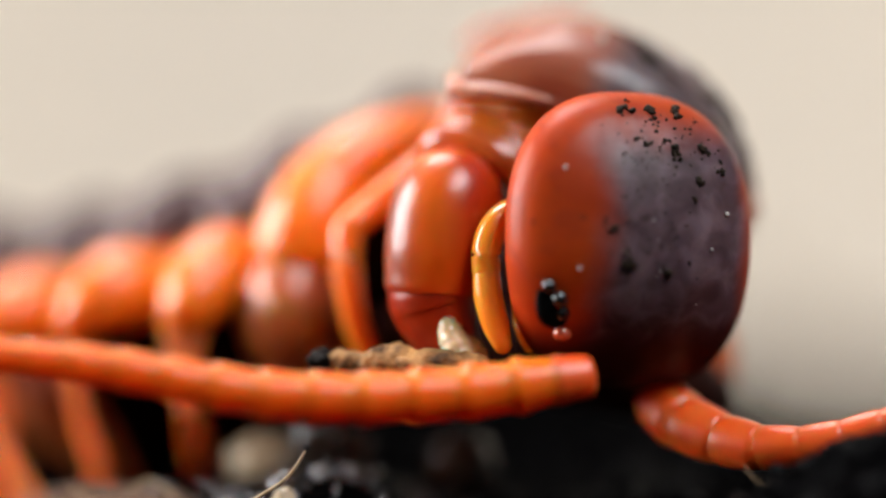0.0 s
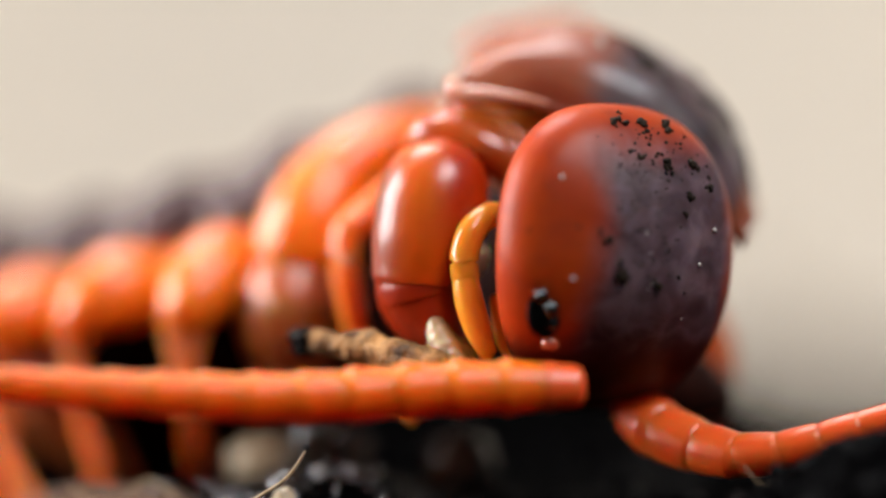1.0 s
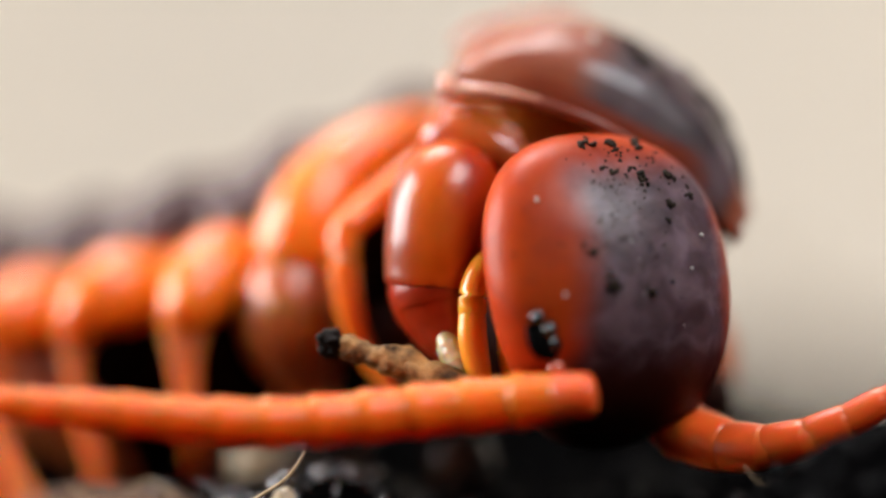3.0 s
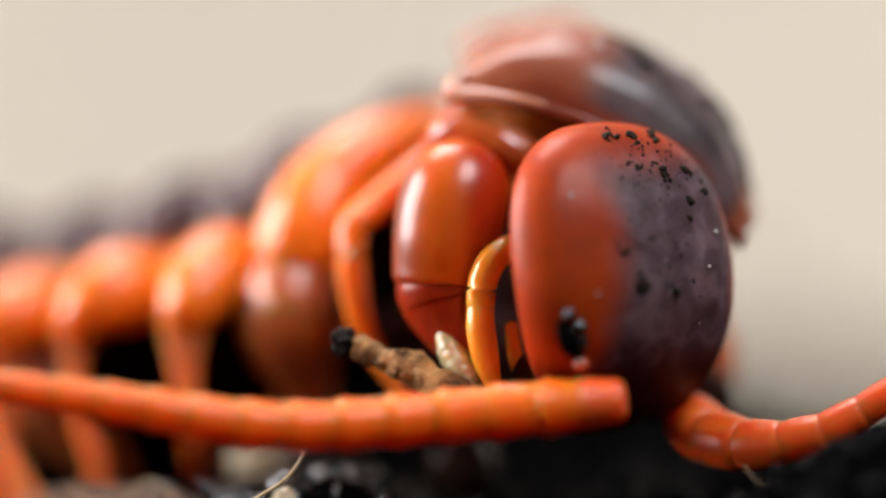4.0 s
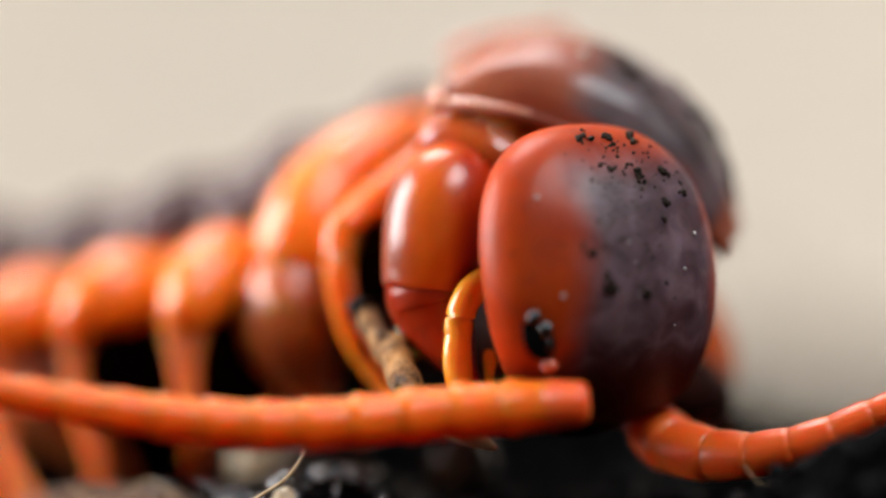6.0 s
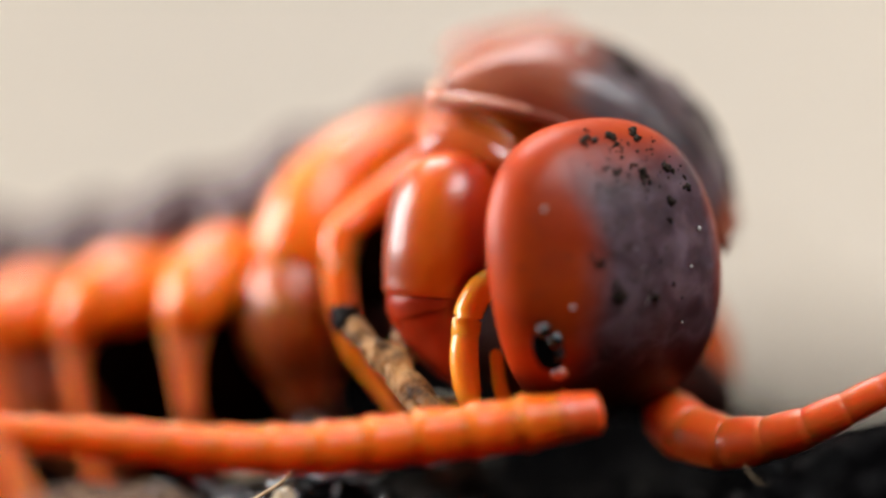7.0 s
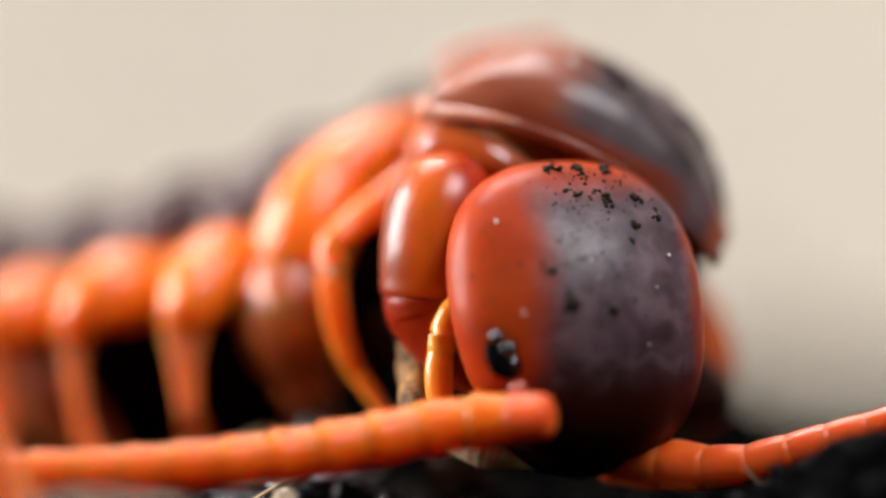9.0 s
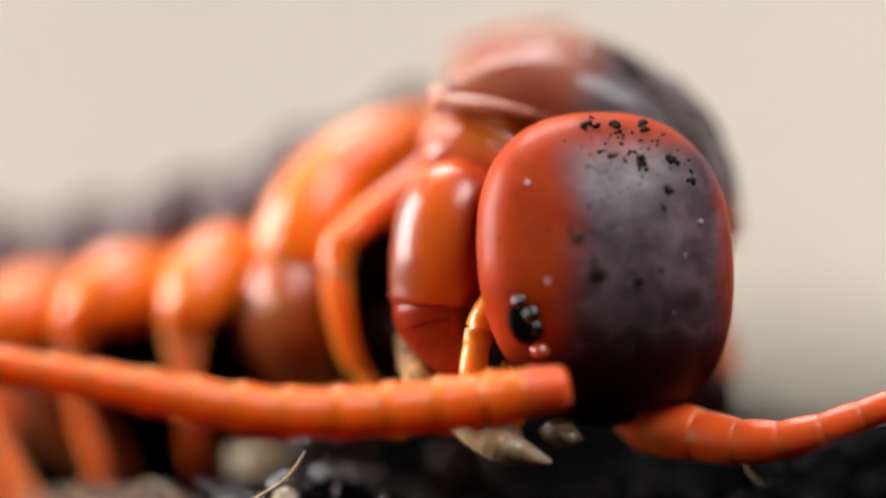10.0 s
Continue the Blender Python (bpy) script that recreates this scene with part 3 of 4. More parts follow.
forcipule = part_tube("forcipule", [(0.60, 145.20, 11.20, 1.10), (0.42, 144.80, 10.66, 1.66), (0.10, 144.20, 9.80, 1.90), (-0.17, 144.00, 8.45, 1.83), (-0.36, 144.00, 7.40, 1.64), (-0.40, 144.00, 7.02, 1.57), (-0.41, 144.00, 6.92, 1.50), (-0.41, 144.00, 6.89, 1.25)], M_FANG, "glossy orange-brown poison claw base", FANG_AT, round_ends=False)
part_tube("claw", [(-0.40, 144.05, 7.30, 1.10), (-0.40, 144.00, 6.98, 1.44), (-0.37, 144.00, 6.70, 1.48), (-0.26, 144.00, 6.30, 1.42), (0.02, 143.80, 5.60, 1.20), (0.32, 143.50, 4.95, 0.92), (0.78, 143.10, 4.20, 0.50), (1.26, 142.60, 3.67, 0.15)], M_CLAW, "dark red tapering poison claw", FANG_AT, parent=forcipule, round_ends=False)
coxa = part_tube("claw_coxa", [(-0.60, 146.60, 11.55, 0.30), (-0.22, 145.90, 12.00, 0.60), (0.40, 145.50, 12.15, 0.68), (1.10, 145.20, 11.95, 0.70), (2.00, 145.00, 11.50, 0.74), (3.05, 145.20, 10.80, 0.72)], M_COXA, "glossy brown-orange joint above the claw", FANG_AT)
far_forcipule = part_tube("forcipule", [(8.30, 152.00, 6.80, 1.20), (9.25, 151.60, 5.10, 1.15), (9.50, 151.20, 3.70, 1.00), (9.40, 150.80, 2.40, 0.60)], M_COXA, "poison claw on the far side of the head", FANG_AT)

neck_flank = part_tube("neck_flank", [(8.0, 149.0, 13.0, 1.0), (9.2, 148.4, 11.8, 1.15), (9.55, 148.2, 10.4, 1.05), (9.3, 148.4, 8.8, 0.9), (8.9, 148.8, 7.4, 0.8)], M_SHADED_RED, "dark red flank of the neck under the plate", FANG_AT)
# added filler: stands dark as shade where the backdrop would show beside the head
part_tube("gap_filler", [(3.6, 149.2, 12.0, 1.5), (2.8, 148.8, 10.0, 1.7), (2.6, 148.6, 7.6, 1.7), (3.2, 148.6, 5.4, 1.6)], M_SHADED_RED, "dark red filler added behind the gap between head and claw", FANG_AT)
# added block that closes the gaps below the mouth with a shade-dark colour
part_tube("coxosternite_filler", [(-1.92, 152.00, 5.19, 1.02), (0.32, 150.00, 5.43, 1.61), (2.91, 148.50, 5.26, 1.99), (5.87, 148.00, 4.48, 1.79), (8.10, 148.60, 3.70, 1.50), (9.40, 149.60, 3.30, 1.00)], M_SHADED_RED, "dark red-brown plate below the mouth, added to fill gaps", FANG_AT)

# palp between claw and head
PALP_AT = (1.35, 142.20, 7.69)
palp = part_tube("palp", [(3.39, 143.60, 9.51, 0.39), (2.51, 143.00, 9.75, 0.44), (1.83, 142.40, 9.31, 0.50), (1.49, 142.20, 8.54, 0.51), (1.45, 142.20, 7.76, 0.50)], M_PALP, "curved yellow-orange mouth palp", PALP_AT)
part_tube("palp_tip", [(1.46, 142.20, 7.90, 0.44), (1.48, 142.16, 7.30, 0.485), (1.56, 142.10, 6.70, 0.50), (1.78, 142.00, 5.85, 0.46), (2.00, 142.00, 5.22, 0.34)], M_PALP, "yellow-orange palp end", PALP_AT, parent=palp)
maxilla = part_tube("maxilla", [(2.51, 142.80, 6.92, 0.23), (2.64, 142.80, 5.96, 0.27), (2.76, 142.60, 5.50, 0.27), (2.92, 142.60, 5.12, 0.22)], M_PALP, "small amber mouthpart behind the palp", PALP_AT)

# first back plate behind the head, and the folded skin under it
TERG_AT = (5.44, 144.30, 11.64)
# rise and depth along the plate from its front edge over a crease to the crest
SLOPE = [(0.0, 0.0), (0.18, 0.10), (0.36, 0.27), (0.50, 0.48), (0.58, 0.70), (0.70, 1.26), (0.83, 1.90), (0.93, 2.60), (0.98, 3.60), (1.0, 5.5)]


def plate_point(u, v):
    """Across (-1 to 1) and along (0 the front edge, 1 the crest)."""
    x = u * (5.55 + 0.35 * v + 0.28 * max(0.0, u))
    low = 1.35 * (1 - abs(u) ** 2.2)
    high = 4.55 * max(0.0, 1 - abs(u) ** 2.3) ** 0.6 - 0.05 * x
    k = v * (len(SLOPE) - 1)
    i = min(int(k), len(SLOPE) - 2)
    rise, deep = [a + (b - a) * (k - i) for a, b in zip(SLOPE[i], SLOPE[i + 1])]
    return Vector((x, deep + 1.1 * u * u, low + (high - low) * rise))


def neck_plate():
    """A domed plate with a rolled front edge and raised side margins."""
    bm = bmesh.new()
    us = [math.sin(math.pi / 2 * (-1 + 2 * i / 90)) for i in range(91)]
    rows = []
    for k in range(7):
        a = math.pi * (1 - k / 7)
        rows.append([bm.verts.new((plate_point(u, 0) + Vector((0, 0.30 - 0.30 * math.sin(a), -0.30 + 0.30 * -math.cos(a)))) * MM) for u in us])
    for k in range(41):
        row = []
        for u in us:
            p, e = plate_point(u, k / 40), 1e-3
            n = (plate_point(u, min(1, k / 40 + e)) - plate_point(u, max(0, k / 40 - e))).cross(plate_point(max(-1, u - e), k / 40) - plate_point(min(1, u + e), k / 40)).normalized()
            d = 0.16 * math.exp(-((abs(u) - 0.985) / 0.012) ** 2) - 0.12 * math.exp(-((abs(u) - 0.955) / 0.016) ** 2)
            d += 0.05 * noise.noise(p * 0.7)
            row.append(bm.verts.new((p - n * d) * MM))
        rows.append(row)
    for a, b in zip(rows, rows[1:]):
        for i in range(90):
            bm.faces.new((a[i], a[i + 1], b[i + 1], b[i]))
    bmesh.ops.recalc_face_normals(bm, faces=bm.faces)
    if sum(f.normal.y for f in bm.faces) > 0:
        bmesh.ops.reverse_faces(bm, faces=bm.faces)
    return bm


tergite = finish(neck_plate(), "tergite", M_TERGITE, centipede, "glossy back plate, red edge and dark grey middle")
tergite.matrix_basis = mm(*TERG_AT, 0, 26.1, 0)
rear_rim = part_tube("rear_rim", [(0.77, 151.00, 15.78, 0.10), (1.34, 151.50, 16.21, 0.18), (2.36, 152.00, 16.48, 0.20), (3.60, 152.50, 16.71, 0.20), (5.05, 153.00, 16.86, 0.16)], M_FOLD, "thin orange-brown hind rim of the plate", (0, 0, 0))


def tergite_dirt():
    rng = random.Random(21)
    for u, v, r, n in ((-0.22, 0.74, 0.22, 9), (-0.10, 0.68, 0.24, 12), (0.04, 0.62, 0.26, 14), (0.16, 0.56, 0.22, 9), (0.36, 0.86, 0.28, 9), (0.50, 0.84, 0.3, 10), (0.62, 0.80, 0.3, 10), (0.74, 0.72, 0.28, 8), (0.45, 0.66, 0.22, 5), (0.84, 0.6, 0.25, 6)):
        bm = bmesh.new()
        for _ in range(n):
            q = r * rng.uniform(0.3, 0.7)
            p = plate_point(u + rng.gauss(0, r * 0.16), min(0.99, v + rng.gauss(0, r * 0.07)))
            lump(bm, p, (q, q * 0.6, q * 0.8), rng.random() * 50, 0.5, 1)
        finish(bm, "soil_speck", M_SPECK, tergite, "black soil crumbs stuck to the plate", smooth=False)
    finish(lump(bmesh.new(), plate_point(-0.30, 0.60), (0.17, 0.12, 0.17), 2, 0.2, 2), "sand_grain", M_GLINT, tergite, "pale sand grain")


tergite_dirt()
lip = [(*(plate_point(-1.0, v) + Vector((0.06, 0.08, -0.05))), 0.32) for v in (0.62, 0.45, 0.28, 0.12, 0.0)] + [(*(plate_point(u, 0.0) + Vector((0, 0.1, -0.22))), r) for u, r in ((-0.94, 0.31), (-0.84, 0.27), (-0.72, 0.22), (-0.58, 0.18), (-0.45, 0.12))]
finish(tube(bmesh.new(), lip, 6, 18), "side_margin", M_MARGIN_HIGHLIGHT, tergite, "glossy rolled margin of the plate, pale with a painted highlight")
neck = part_tube("neck_membrane", [(0.22, 149.00, 13.24, 0.36), (1.11, 148.50, 13.13, 0.72), (2.41, 148.50, 12.67, 0.96), (3.94, 150.00, 11.87, 1.21), (5.25, 153.00, 10.71, 1.85)], M_MEMBRANE, "soft folded orange skin under the plate", (6.81, 145.60, 13.25), wrinkle=0.03)


neck_core = part_tube("neck", [(0.7, 148.6, 12.6, 0.9), (3.0, 147.9, 12.0, 1.75), (6.2, 148.4, 10.9, 2.3), (9.0, 149.8, 9.8, 1.7)], M_MEMBRANE, "smooth orange neck between head and plate", (6.81, 145.60, 13.25))


folds = [part_tube("skin_fold", pts, M_FOLD, "glossy wrinkle of orange skin", (6.81, 145.60, 13.25), steps=8, sides=16) for pts in (
    [(0.30, 146.20, 13.40, 0.20), (1.05, 145.70, 13.22, 0.26), (1.86, 145.30, 12.84, 0.28), (2.70, 145.00, 12.30, 0.26)],
    [(0.45, 145.90, 12.86, 0.14), (1.10, 145.40, 12.72, 0.20), (1.90, 145.00, 12.34, 0.22), (2.80, 144.80, 11.75, 0.22)])]


# trunk: dark plates that step back and away
def trunk():
    path = [(1.4, 154.0, 12.2), (-1.2, 154.2, 11.2), (-3.2, 155.0, 10.4), (-5.2, 155.6, 9.6), (-7.2, 156.2, 8.9), (-9.1, 156.8, 7.95), (-11.0, 157.5, 7.4), (-13.2, 158.4, 7.0), (-15.6, 159.5, 6.8), (-18.4, 161.0, 6.6), (-21.6, 163.0, 6.4), (-25.0, 165.5, 6.2)]
    for i, p in enumerate(path[1:-1]):
        q = path[i + 2]
        d = Vector(q) - Vector(p)
        bm = shell(bmesh.new(), 4.6, 1.75, 1.35, 1.6, 0.05, 0.3, 2.6, 56, 0.25)
        for v in bm.verts:
            v.co = Vector((v.co.x, v.co.z, -v.co.y))
        bmesh.ops.recalc_face_normals(bm, faces=bm.faces)
        plate = finish(bm, "tergite", M_BODY, centipede, "dark glossy back plate of the trunk")
        plate.matrix_basis = Matrix.Translation(Vector((p[0], p[1] + 1.5, p[2] + (3.35, 2.75)[i % 2])) * MM) @ pose(0, 0, 0, 0, 0, math.degrees(math.atan2(d.y, d.x)) - 90) @ pose(0, 0, 0, (-16, 8, -8)[i % 3], 0, 0)
        bm = tube(bmesh.new(), [(p[0], p[1] + 2.0, p[2] + 0.4, 2.2), (q[0], q[1] + 2.0, q[2] + 0.4, 2.2)], 3, 24, 1.0)
        finish(bm, "pleurite", M_FLANK, centipede, "soft dark red flank of the trunk")
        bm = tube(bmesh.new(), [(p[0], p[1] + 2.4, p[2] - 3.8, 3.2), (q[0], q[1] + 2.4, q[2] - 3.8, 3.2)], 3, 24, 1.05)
        finish(bm, "sternite", M_BELLY_SHADE, centipede, "underside segment of the trunk, near-black with painted shade")


trunk()


# legs: thick upper joints that taper to a claw on the soil
def leg(joints, label, mats=None):
    parts = None
    for i, pts in enumerate(joints):
        name = ("leg", "tibia", "tarsus")[i]
        home = joints[0][0][:3]
        ob = part_tube(name, pts, mats[i] if mats else M_LEG, label if i == 0 else "", home, parent=parts)
        parts = parts or ob
    return parts


leg_a = leg([[(0.12, 149.00, 11.85, 0.60), (-1.27, 148.00, 10.83, 0.60), (-2.45, 147.50, 9.93, 0.55), (-3.27, 147.00, 9.20, 0.51)], [(-3.35, 147.00, 9.08, 0.51), (-3.39, 147.00, 8.06, 0.53), (-3.27, 147.00, 6.87, 0.49), (-3.00, 147.00, 5.69, 0.43), (-2.64, 147.00, 4.80, 0.39)], [(-2.60, 147.00, 4.74, 0.35), (-1.85, 146.60, 3.73, 0.28), (-1.06, 146.00, 2.58, 0.16)]], "slender bent orange front leg beside the claw")
leg_b = leg([[(0.53, 153.00, 12.86, 0.82), (-1.30, 152.00, 12.53, 0.98), (-2.92, 151.00, 11.79, 1.21), (-4.12, 150.50, 10.57, 1.52), (-4.80, 150.00, 9.20, 1.72), (-5.10, 150.00, 8.10, 1.66), (-5.22, 150.00, 7.50, 1.36)], [(-5.26, 150.00, 7.70, 1.30), (-5.40, 149.80, 7.10, 1.62), (-5.50, 149.70, 6.20, 1.80), (-5.42, 150.10, 5.30, 1.66), (-5.10, 151.00, 4.50, 1.36), (-4.84, 151.00, 3.30, 0.97)], [(-4.79, 151.50, 3.21, 0.77), (-4.52, 154.00, 2.26, 0.50), (-4.07, 158.00, 0.83, 0.17)]], "thick glossy orange leg arching to the soil", (M_LEG, M_PALE, M_PALE))
leg_c = leg([[(-5.56, 157.30, 8.15, 0.93), (-6.86, 153.42, 7.95, 1.19), (-8.14, 150.99, 7.70, 1.46), (-8.94, 149.53, 6.55, 1.20), (-9.22, 149.53, 5.55, 0.83)], [(-9.22, 149.53, 5.44, 0.81), (-9.16, 149.53, 4.14, 0.52), (-9.02, 149.53, 2.74, 0.40)], [(-9.05, 150.02, 2.80, 0.36), (-8.87, 152.45, 1.19, 0.41), (-8.73, 155.36, -0.19, 0.17)]], "orange leg bent at a pale knee", (M_LEG, M_SHIN, M_SHIN))
leg_d = leg([[(-8.76, 157.74, 7.52, 0.93), (-10.30, 153.92, 7.22, 1.19), (-11.70, 152.00, 7.03, 1.51), (-12.73, 151.05, 6.32, 1.09), (-13.16, 151.05, 5.52, 0.75)], [(-13.18, 151.05, 5.41, 0.54), (-13.22, 151.05, 4.10, 0.35), (-13.08, 151.05, 2.68, 0.27)], [(-13.06, 151.05, 2.56, 0.24), (-12.53, 151.05, 1.06, 0.33), (-12.13, 151.05, -0.76, 0.12)]], "orange leg bent at a pale knee", (M_LEG, M_SHIN, M_SHIN))
leg_e = leg([[(-12.04, 159.20, 6.87, 0.94), (-13.71, 156.37, 6.58, 1.22), (-15.31, 154.49, 6.25, 1.49), (-16.34, 153.55, 5.68, 1.15), (-16.76, 153.55, 4.86, 0.87)], [(-16.80, 153.55, 4.76, 0.85), (-16.55, 153.55, 3.21, 0.62), (-16.34, 153.55, 1.76, 0.66)], [(-16.34, 153.55, 1.66, 0.62), (-16.14, 153.55, 0.12, 0.37), (-15.93, 153.55, -1.74, 0.16)]], "orange leg bent at a pale knee", (M_LEG, M_SHIN, M_SHIN))
leg_f = leg([[(-16.22, 167.07, 7.26, 1.23), (-18.29, 161.62, 6.85, 1.34), (-19.79, 157.99, 5.61, 1.19)], [(-19.82, 157.99, 5.48, 1.14), (-19.79, 157.99, 3.06, 0.84)], [(-19.79, 157.99, 2.85, 0.72), (-19.57, 157.99, -0.33, 0.21)]], "orange leg bent at a pale knee", (M_LEG, M_SHIN, M_SHIN))
leg_g = leg([[(-21.08, 144.00, 6.52, 1.16), (-18.72, 138.00, 6.23, 1.07), (-17.05, 135.00, 5.19, 1.01)], [(-16.98, 135.00, 5.10, 1.00), (-15.85, 134.00, 3.60, 0.93), (-14.81, 133.50, 2.27, 0.89)], [(-14.77, 133.50, 2.18, 0.86), (-13.90, 133.40, 1.12, 0.75), (-12.90, 133.20, -0.21, 0.43), (-12.44, 133.10, -0.83, 0.18)]], "orange leg tip planted close by on the soil", (M_LEG, M_SHIN, M_SHIN))

# leg added behind the others; its dark colour paints in their shade
part_tube("leg", [(-17.4, 157.0, 5.2, 1.3), (-16.0, 156.2, 4.0, 1.5), (-14.4, 155.5, 2.6, 1.35), (-12.7, 155.0, 1.0, 0.85), (-11.7, 155.0, -0.2, 0.4)], M_LEG_SHADED, "leg folded behind the others, brown-orange darkened with painted shade", (-17.4, 157.0, 5.2))

# ---- the prey ----
def gnarled(bm):
    """Uneven lumps and dents along a leg that lies on x."""
    for v in bm.verts:
        k = 1 + 0.45 * noise.noise(v.co * 1100) + 0.25 * noise.noise(v.co * 2600)
        v.co.y, v.co.z = v.co.y * k, v.co.z * k
    return bm



prey = tagged(new("insect_prey"), "torn brown and pale insect remains held in the jaws", "insect")
prey_leg = finish(gnarled(tube(bmesh.new(), [(-5.2, 0, 0.05, 0.34), (-4.5, 0, 0.10, 0.42), (-3.7, 0, 0.02, 0.38), (-3.3, 0.05, 0.06, 0.52), (-2.7, 0.1, 0.06, 0.56), (-1.8, 0, 0.0, 0.48), (-0.7, 0, 0.0, 0.46), (0.3, 0, 0, 0.40)], 5, 20, wrinkle=0.04)), "leg", M_PREY, prey, "brown mottled insect leg")
finish(lump(bmesh.new(), (-5.35, 0, 0.04), (0.55, 0.46, 0.46), 2, 0.45, 4), "foot", M_PREY_TIP, prey_leg, "black foot of the leg")
finish(tube(bmesh.new(), [(-2.4, -0.2, 0.1, 0.22), (-1.2, -0.3, -0.2, 0.26), (0.6, -0.3, -0.35, 0.2)], 5, 12), "spur", M_PREY, prey_leg)
prey_body = finish(lump(bmesh.new(), (0, 0, 0), (0.75, 0.7, 0.62), 5, 0.25, 4), "body", M_PREY_PALE, prey, "pale flesh of the torn body")
finish(tube(bmesh.new(), [(-1.5, 0.1, 0.10, 0.35), (-0.9, -0.1, -0.05, 0.58), (-0.1, -0.3, -0.20, 0.72), (0.5, -0.35, -0.28, 0.66), (1.1, -0.4, -0.36, 0.46), (1.65, -0.4, -0.42, 0.20)], 8, 28, 0.8, wrinkle=0.035), "abdomen", M_PREY_PALE, prey_body, "pale ringed tail end")
finish(lump(bmesh.new(), (1.95, -0.2, 0.60), (0.68, 0.40, 0.46), 31, 0.3, 4), "wet_scrap", M_WET_SCRAP, prey_body, "glistening wet scrap")
finish(lump(bmesh.new(), (-2.3, 1.5, 1.9), (0.6, 0.5, 0.95), 8, 0.3, 4), "flesh_scrap", M_PREY_PALE, prey_body, "mottled pale scrap")

# ---- movement ----
# left antenna: seconds, its root, then heights over the soil at four stations along it
SWAY_A = [
    (0.0, 4.79, 139.87, 4.21, 3.63, 3.59, 4.54, 5.00),
    (0.2, 4.69, 139.82, 4.09, 3.48, 2.85, 3.45, 3.83),
    (0.5, 4.55, 139.73, 3.91, 3.48, 3.07, 3.54, 3.92),
    (0.6, 4.53, 139.70, 3.90, 3.32, 2.49, 2.81, 3.17),
    (0.8, 4.49, 139.64, 3.88, 3.06, 1.97, 1.77, 1.89),
    (1.0, 4.45, 139.58, 3.86, 3.82, 3.53, 3.77, 4.01),
    (1.2, 4.75, 139.47, 3.81, 3.67, 3.28, 3.15, 3.17),
    (1.4, 5.06, 139.36, 3.76, 2.85, 1.85, 1.46, 1.23),
    (1.5, 5.21, 139.30, 3.75, 2.80, 1.90, 1.50, 1.34),
    (1.6, 5.25, 139.30, 3.75, 2.98, 2.23, 1.86, 1.89),
    (1.8, 5.32, 139.30, 3.75, 2.98, 2.03, 1.54, 1.23),
    (2.0, 5.40, 139.29, 3.75, 2.58, 1.85, 1.79, 1.81)]
SWAY_B = [
    (2.2, 5.43, 139.33, 3.76, 3.22, 2.67, 2.81, 2.97),
    (2.4, 5.46, 139.37, 3.76, 2.80, 1.92, 1.84, 1.83),
    (2.5, 5.48, 139.39, 3.77, 2.52, 1.79, 1.81, 1.92),
    (2.6, 5.05, 138.97, 3.72, 2.80, 1.81, 1.64, 1.83),
    (2.7, 4.60, 138.56, 3.72, 3.17, 2.74, 2.90, 3.03),
    (3.3, 5.28, 138.67, 3.46, 2.98, 2.40, 2.99, 3.37),
    (3.8, 5.83, 138.78, 3.25, 2.98, 2.74, 3.94, 4.71),
    (4.0, 5.80, 138.86, 3.42, 2.91, 2.60, 3.41, 3.95),
    (4.2, 5.24, 138.85, 3.32, 2.28, 1.48, 1.72, 2.00),
    (4.4, 4.68, 138.85, 3.23, 2.54, 2.34, 3.01, 3.43),
    (4.5, 4.40, 138.85, 3.19, 2.80, 2.30, 2.81, 3.19),
    (4.6, 4.42, 138.93, 3.17, 2.80, 2.23, 2.35, 2.56)]
SWAY_C = [
    (4.8, 4.46, 139.10, 3.14, 2.61, 1.63, 1.43, 1.54),
    (5.0, 4.51, 139.27, 3.11, 2.43, 1.57, 1.35, 1.29),
    (5.2, 4.21, 138.88, 3.19, 2.37, 1.55, 1.21, 0.98),
    (5.4, 3.91, 138.49, 3.31, 3.06, 3.22, 4.19, 4.97),
    (5.5, 3.76, 138.31, 3.38, 3.35, 3.40, 4.72, 5.46),
    (5.6, 4.18, 138.46, 3.37, 3.35, 3.37, 4.56, 5.38),
    (5.7, 4.59, 138.63, 3.37, 3.17, 3.11, 3.94, 4.71),
    (6.2, 4.60, 138.91, 3.33, 2.98, 2.40, 2.81, 3.28),
    (6.8, 4.62, 139.25, 3.32, 2.71, 1.85, 1.79, 1.89),
    (7.0, 5.04, 139.51, 2.99, 2.33, 1.81, 2.17, 2.47),
    (7.2, 4.92, 139.50, 3.19, 3.41, 3.22, 3.83, 4.46),
    (7.4, 4.80, 139.48, 3.38, 2.74, 2.12, 2.26, 2.56)]
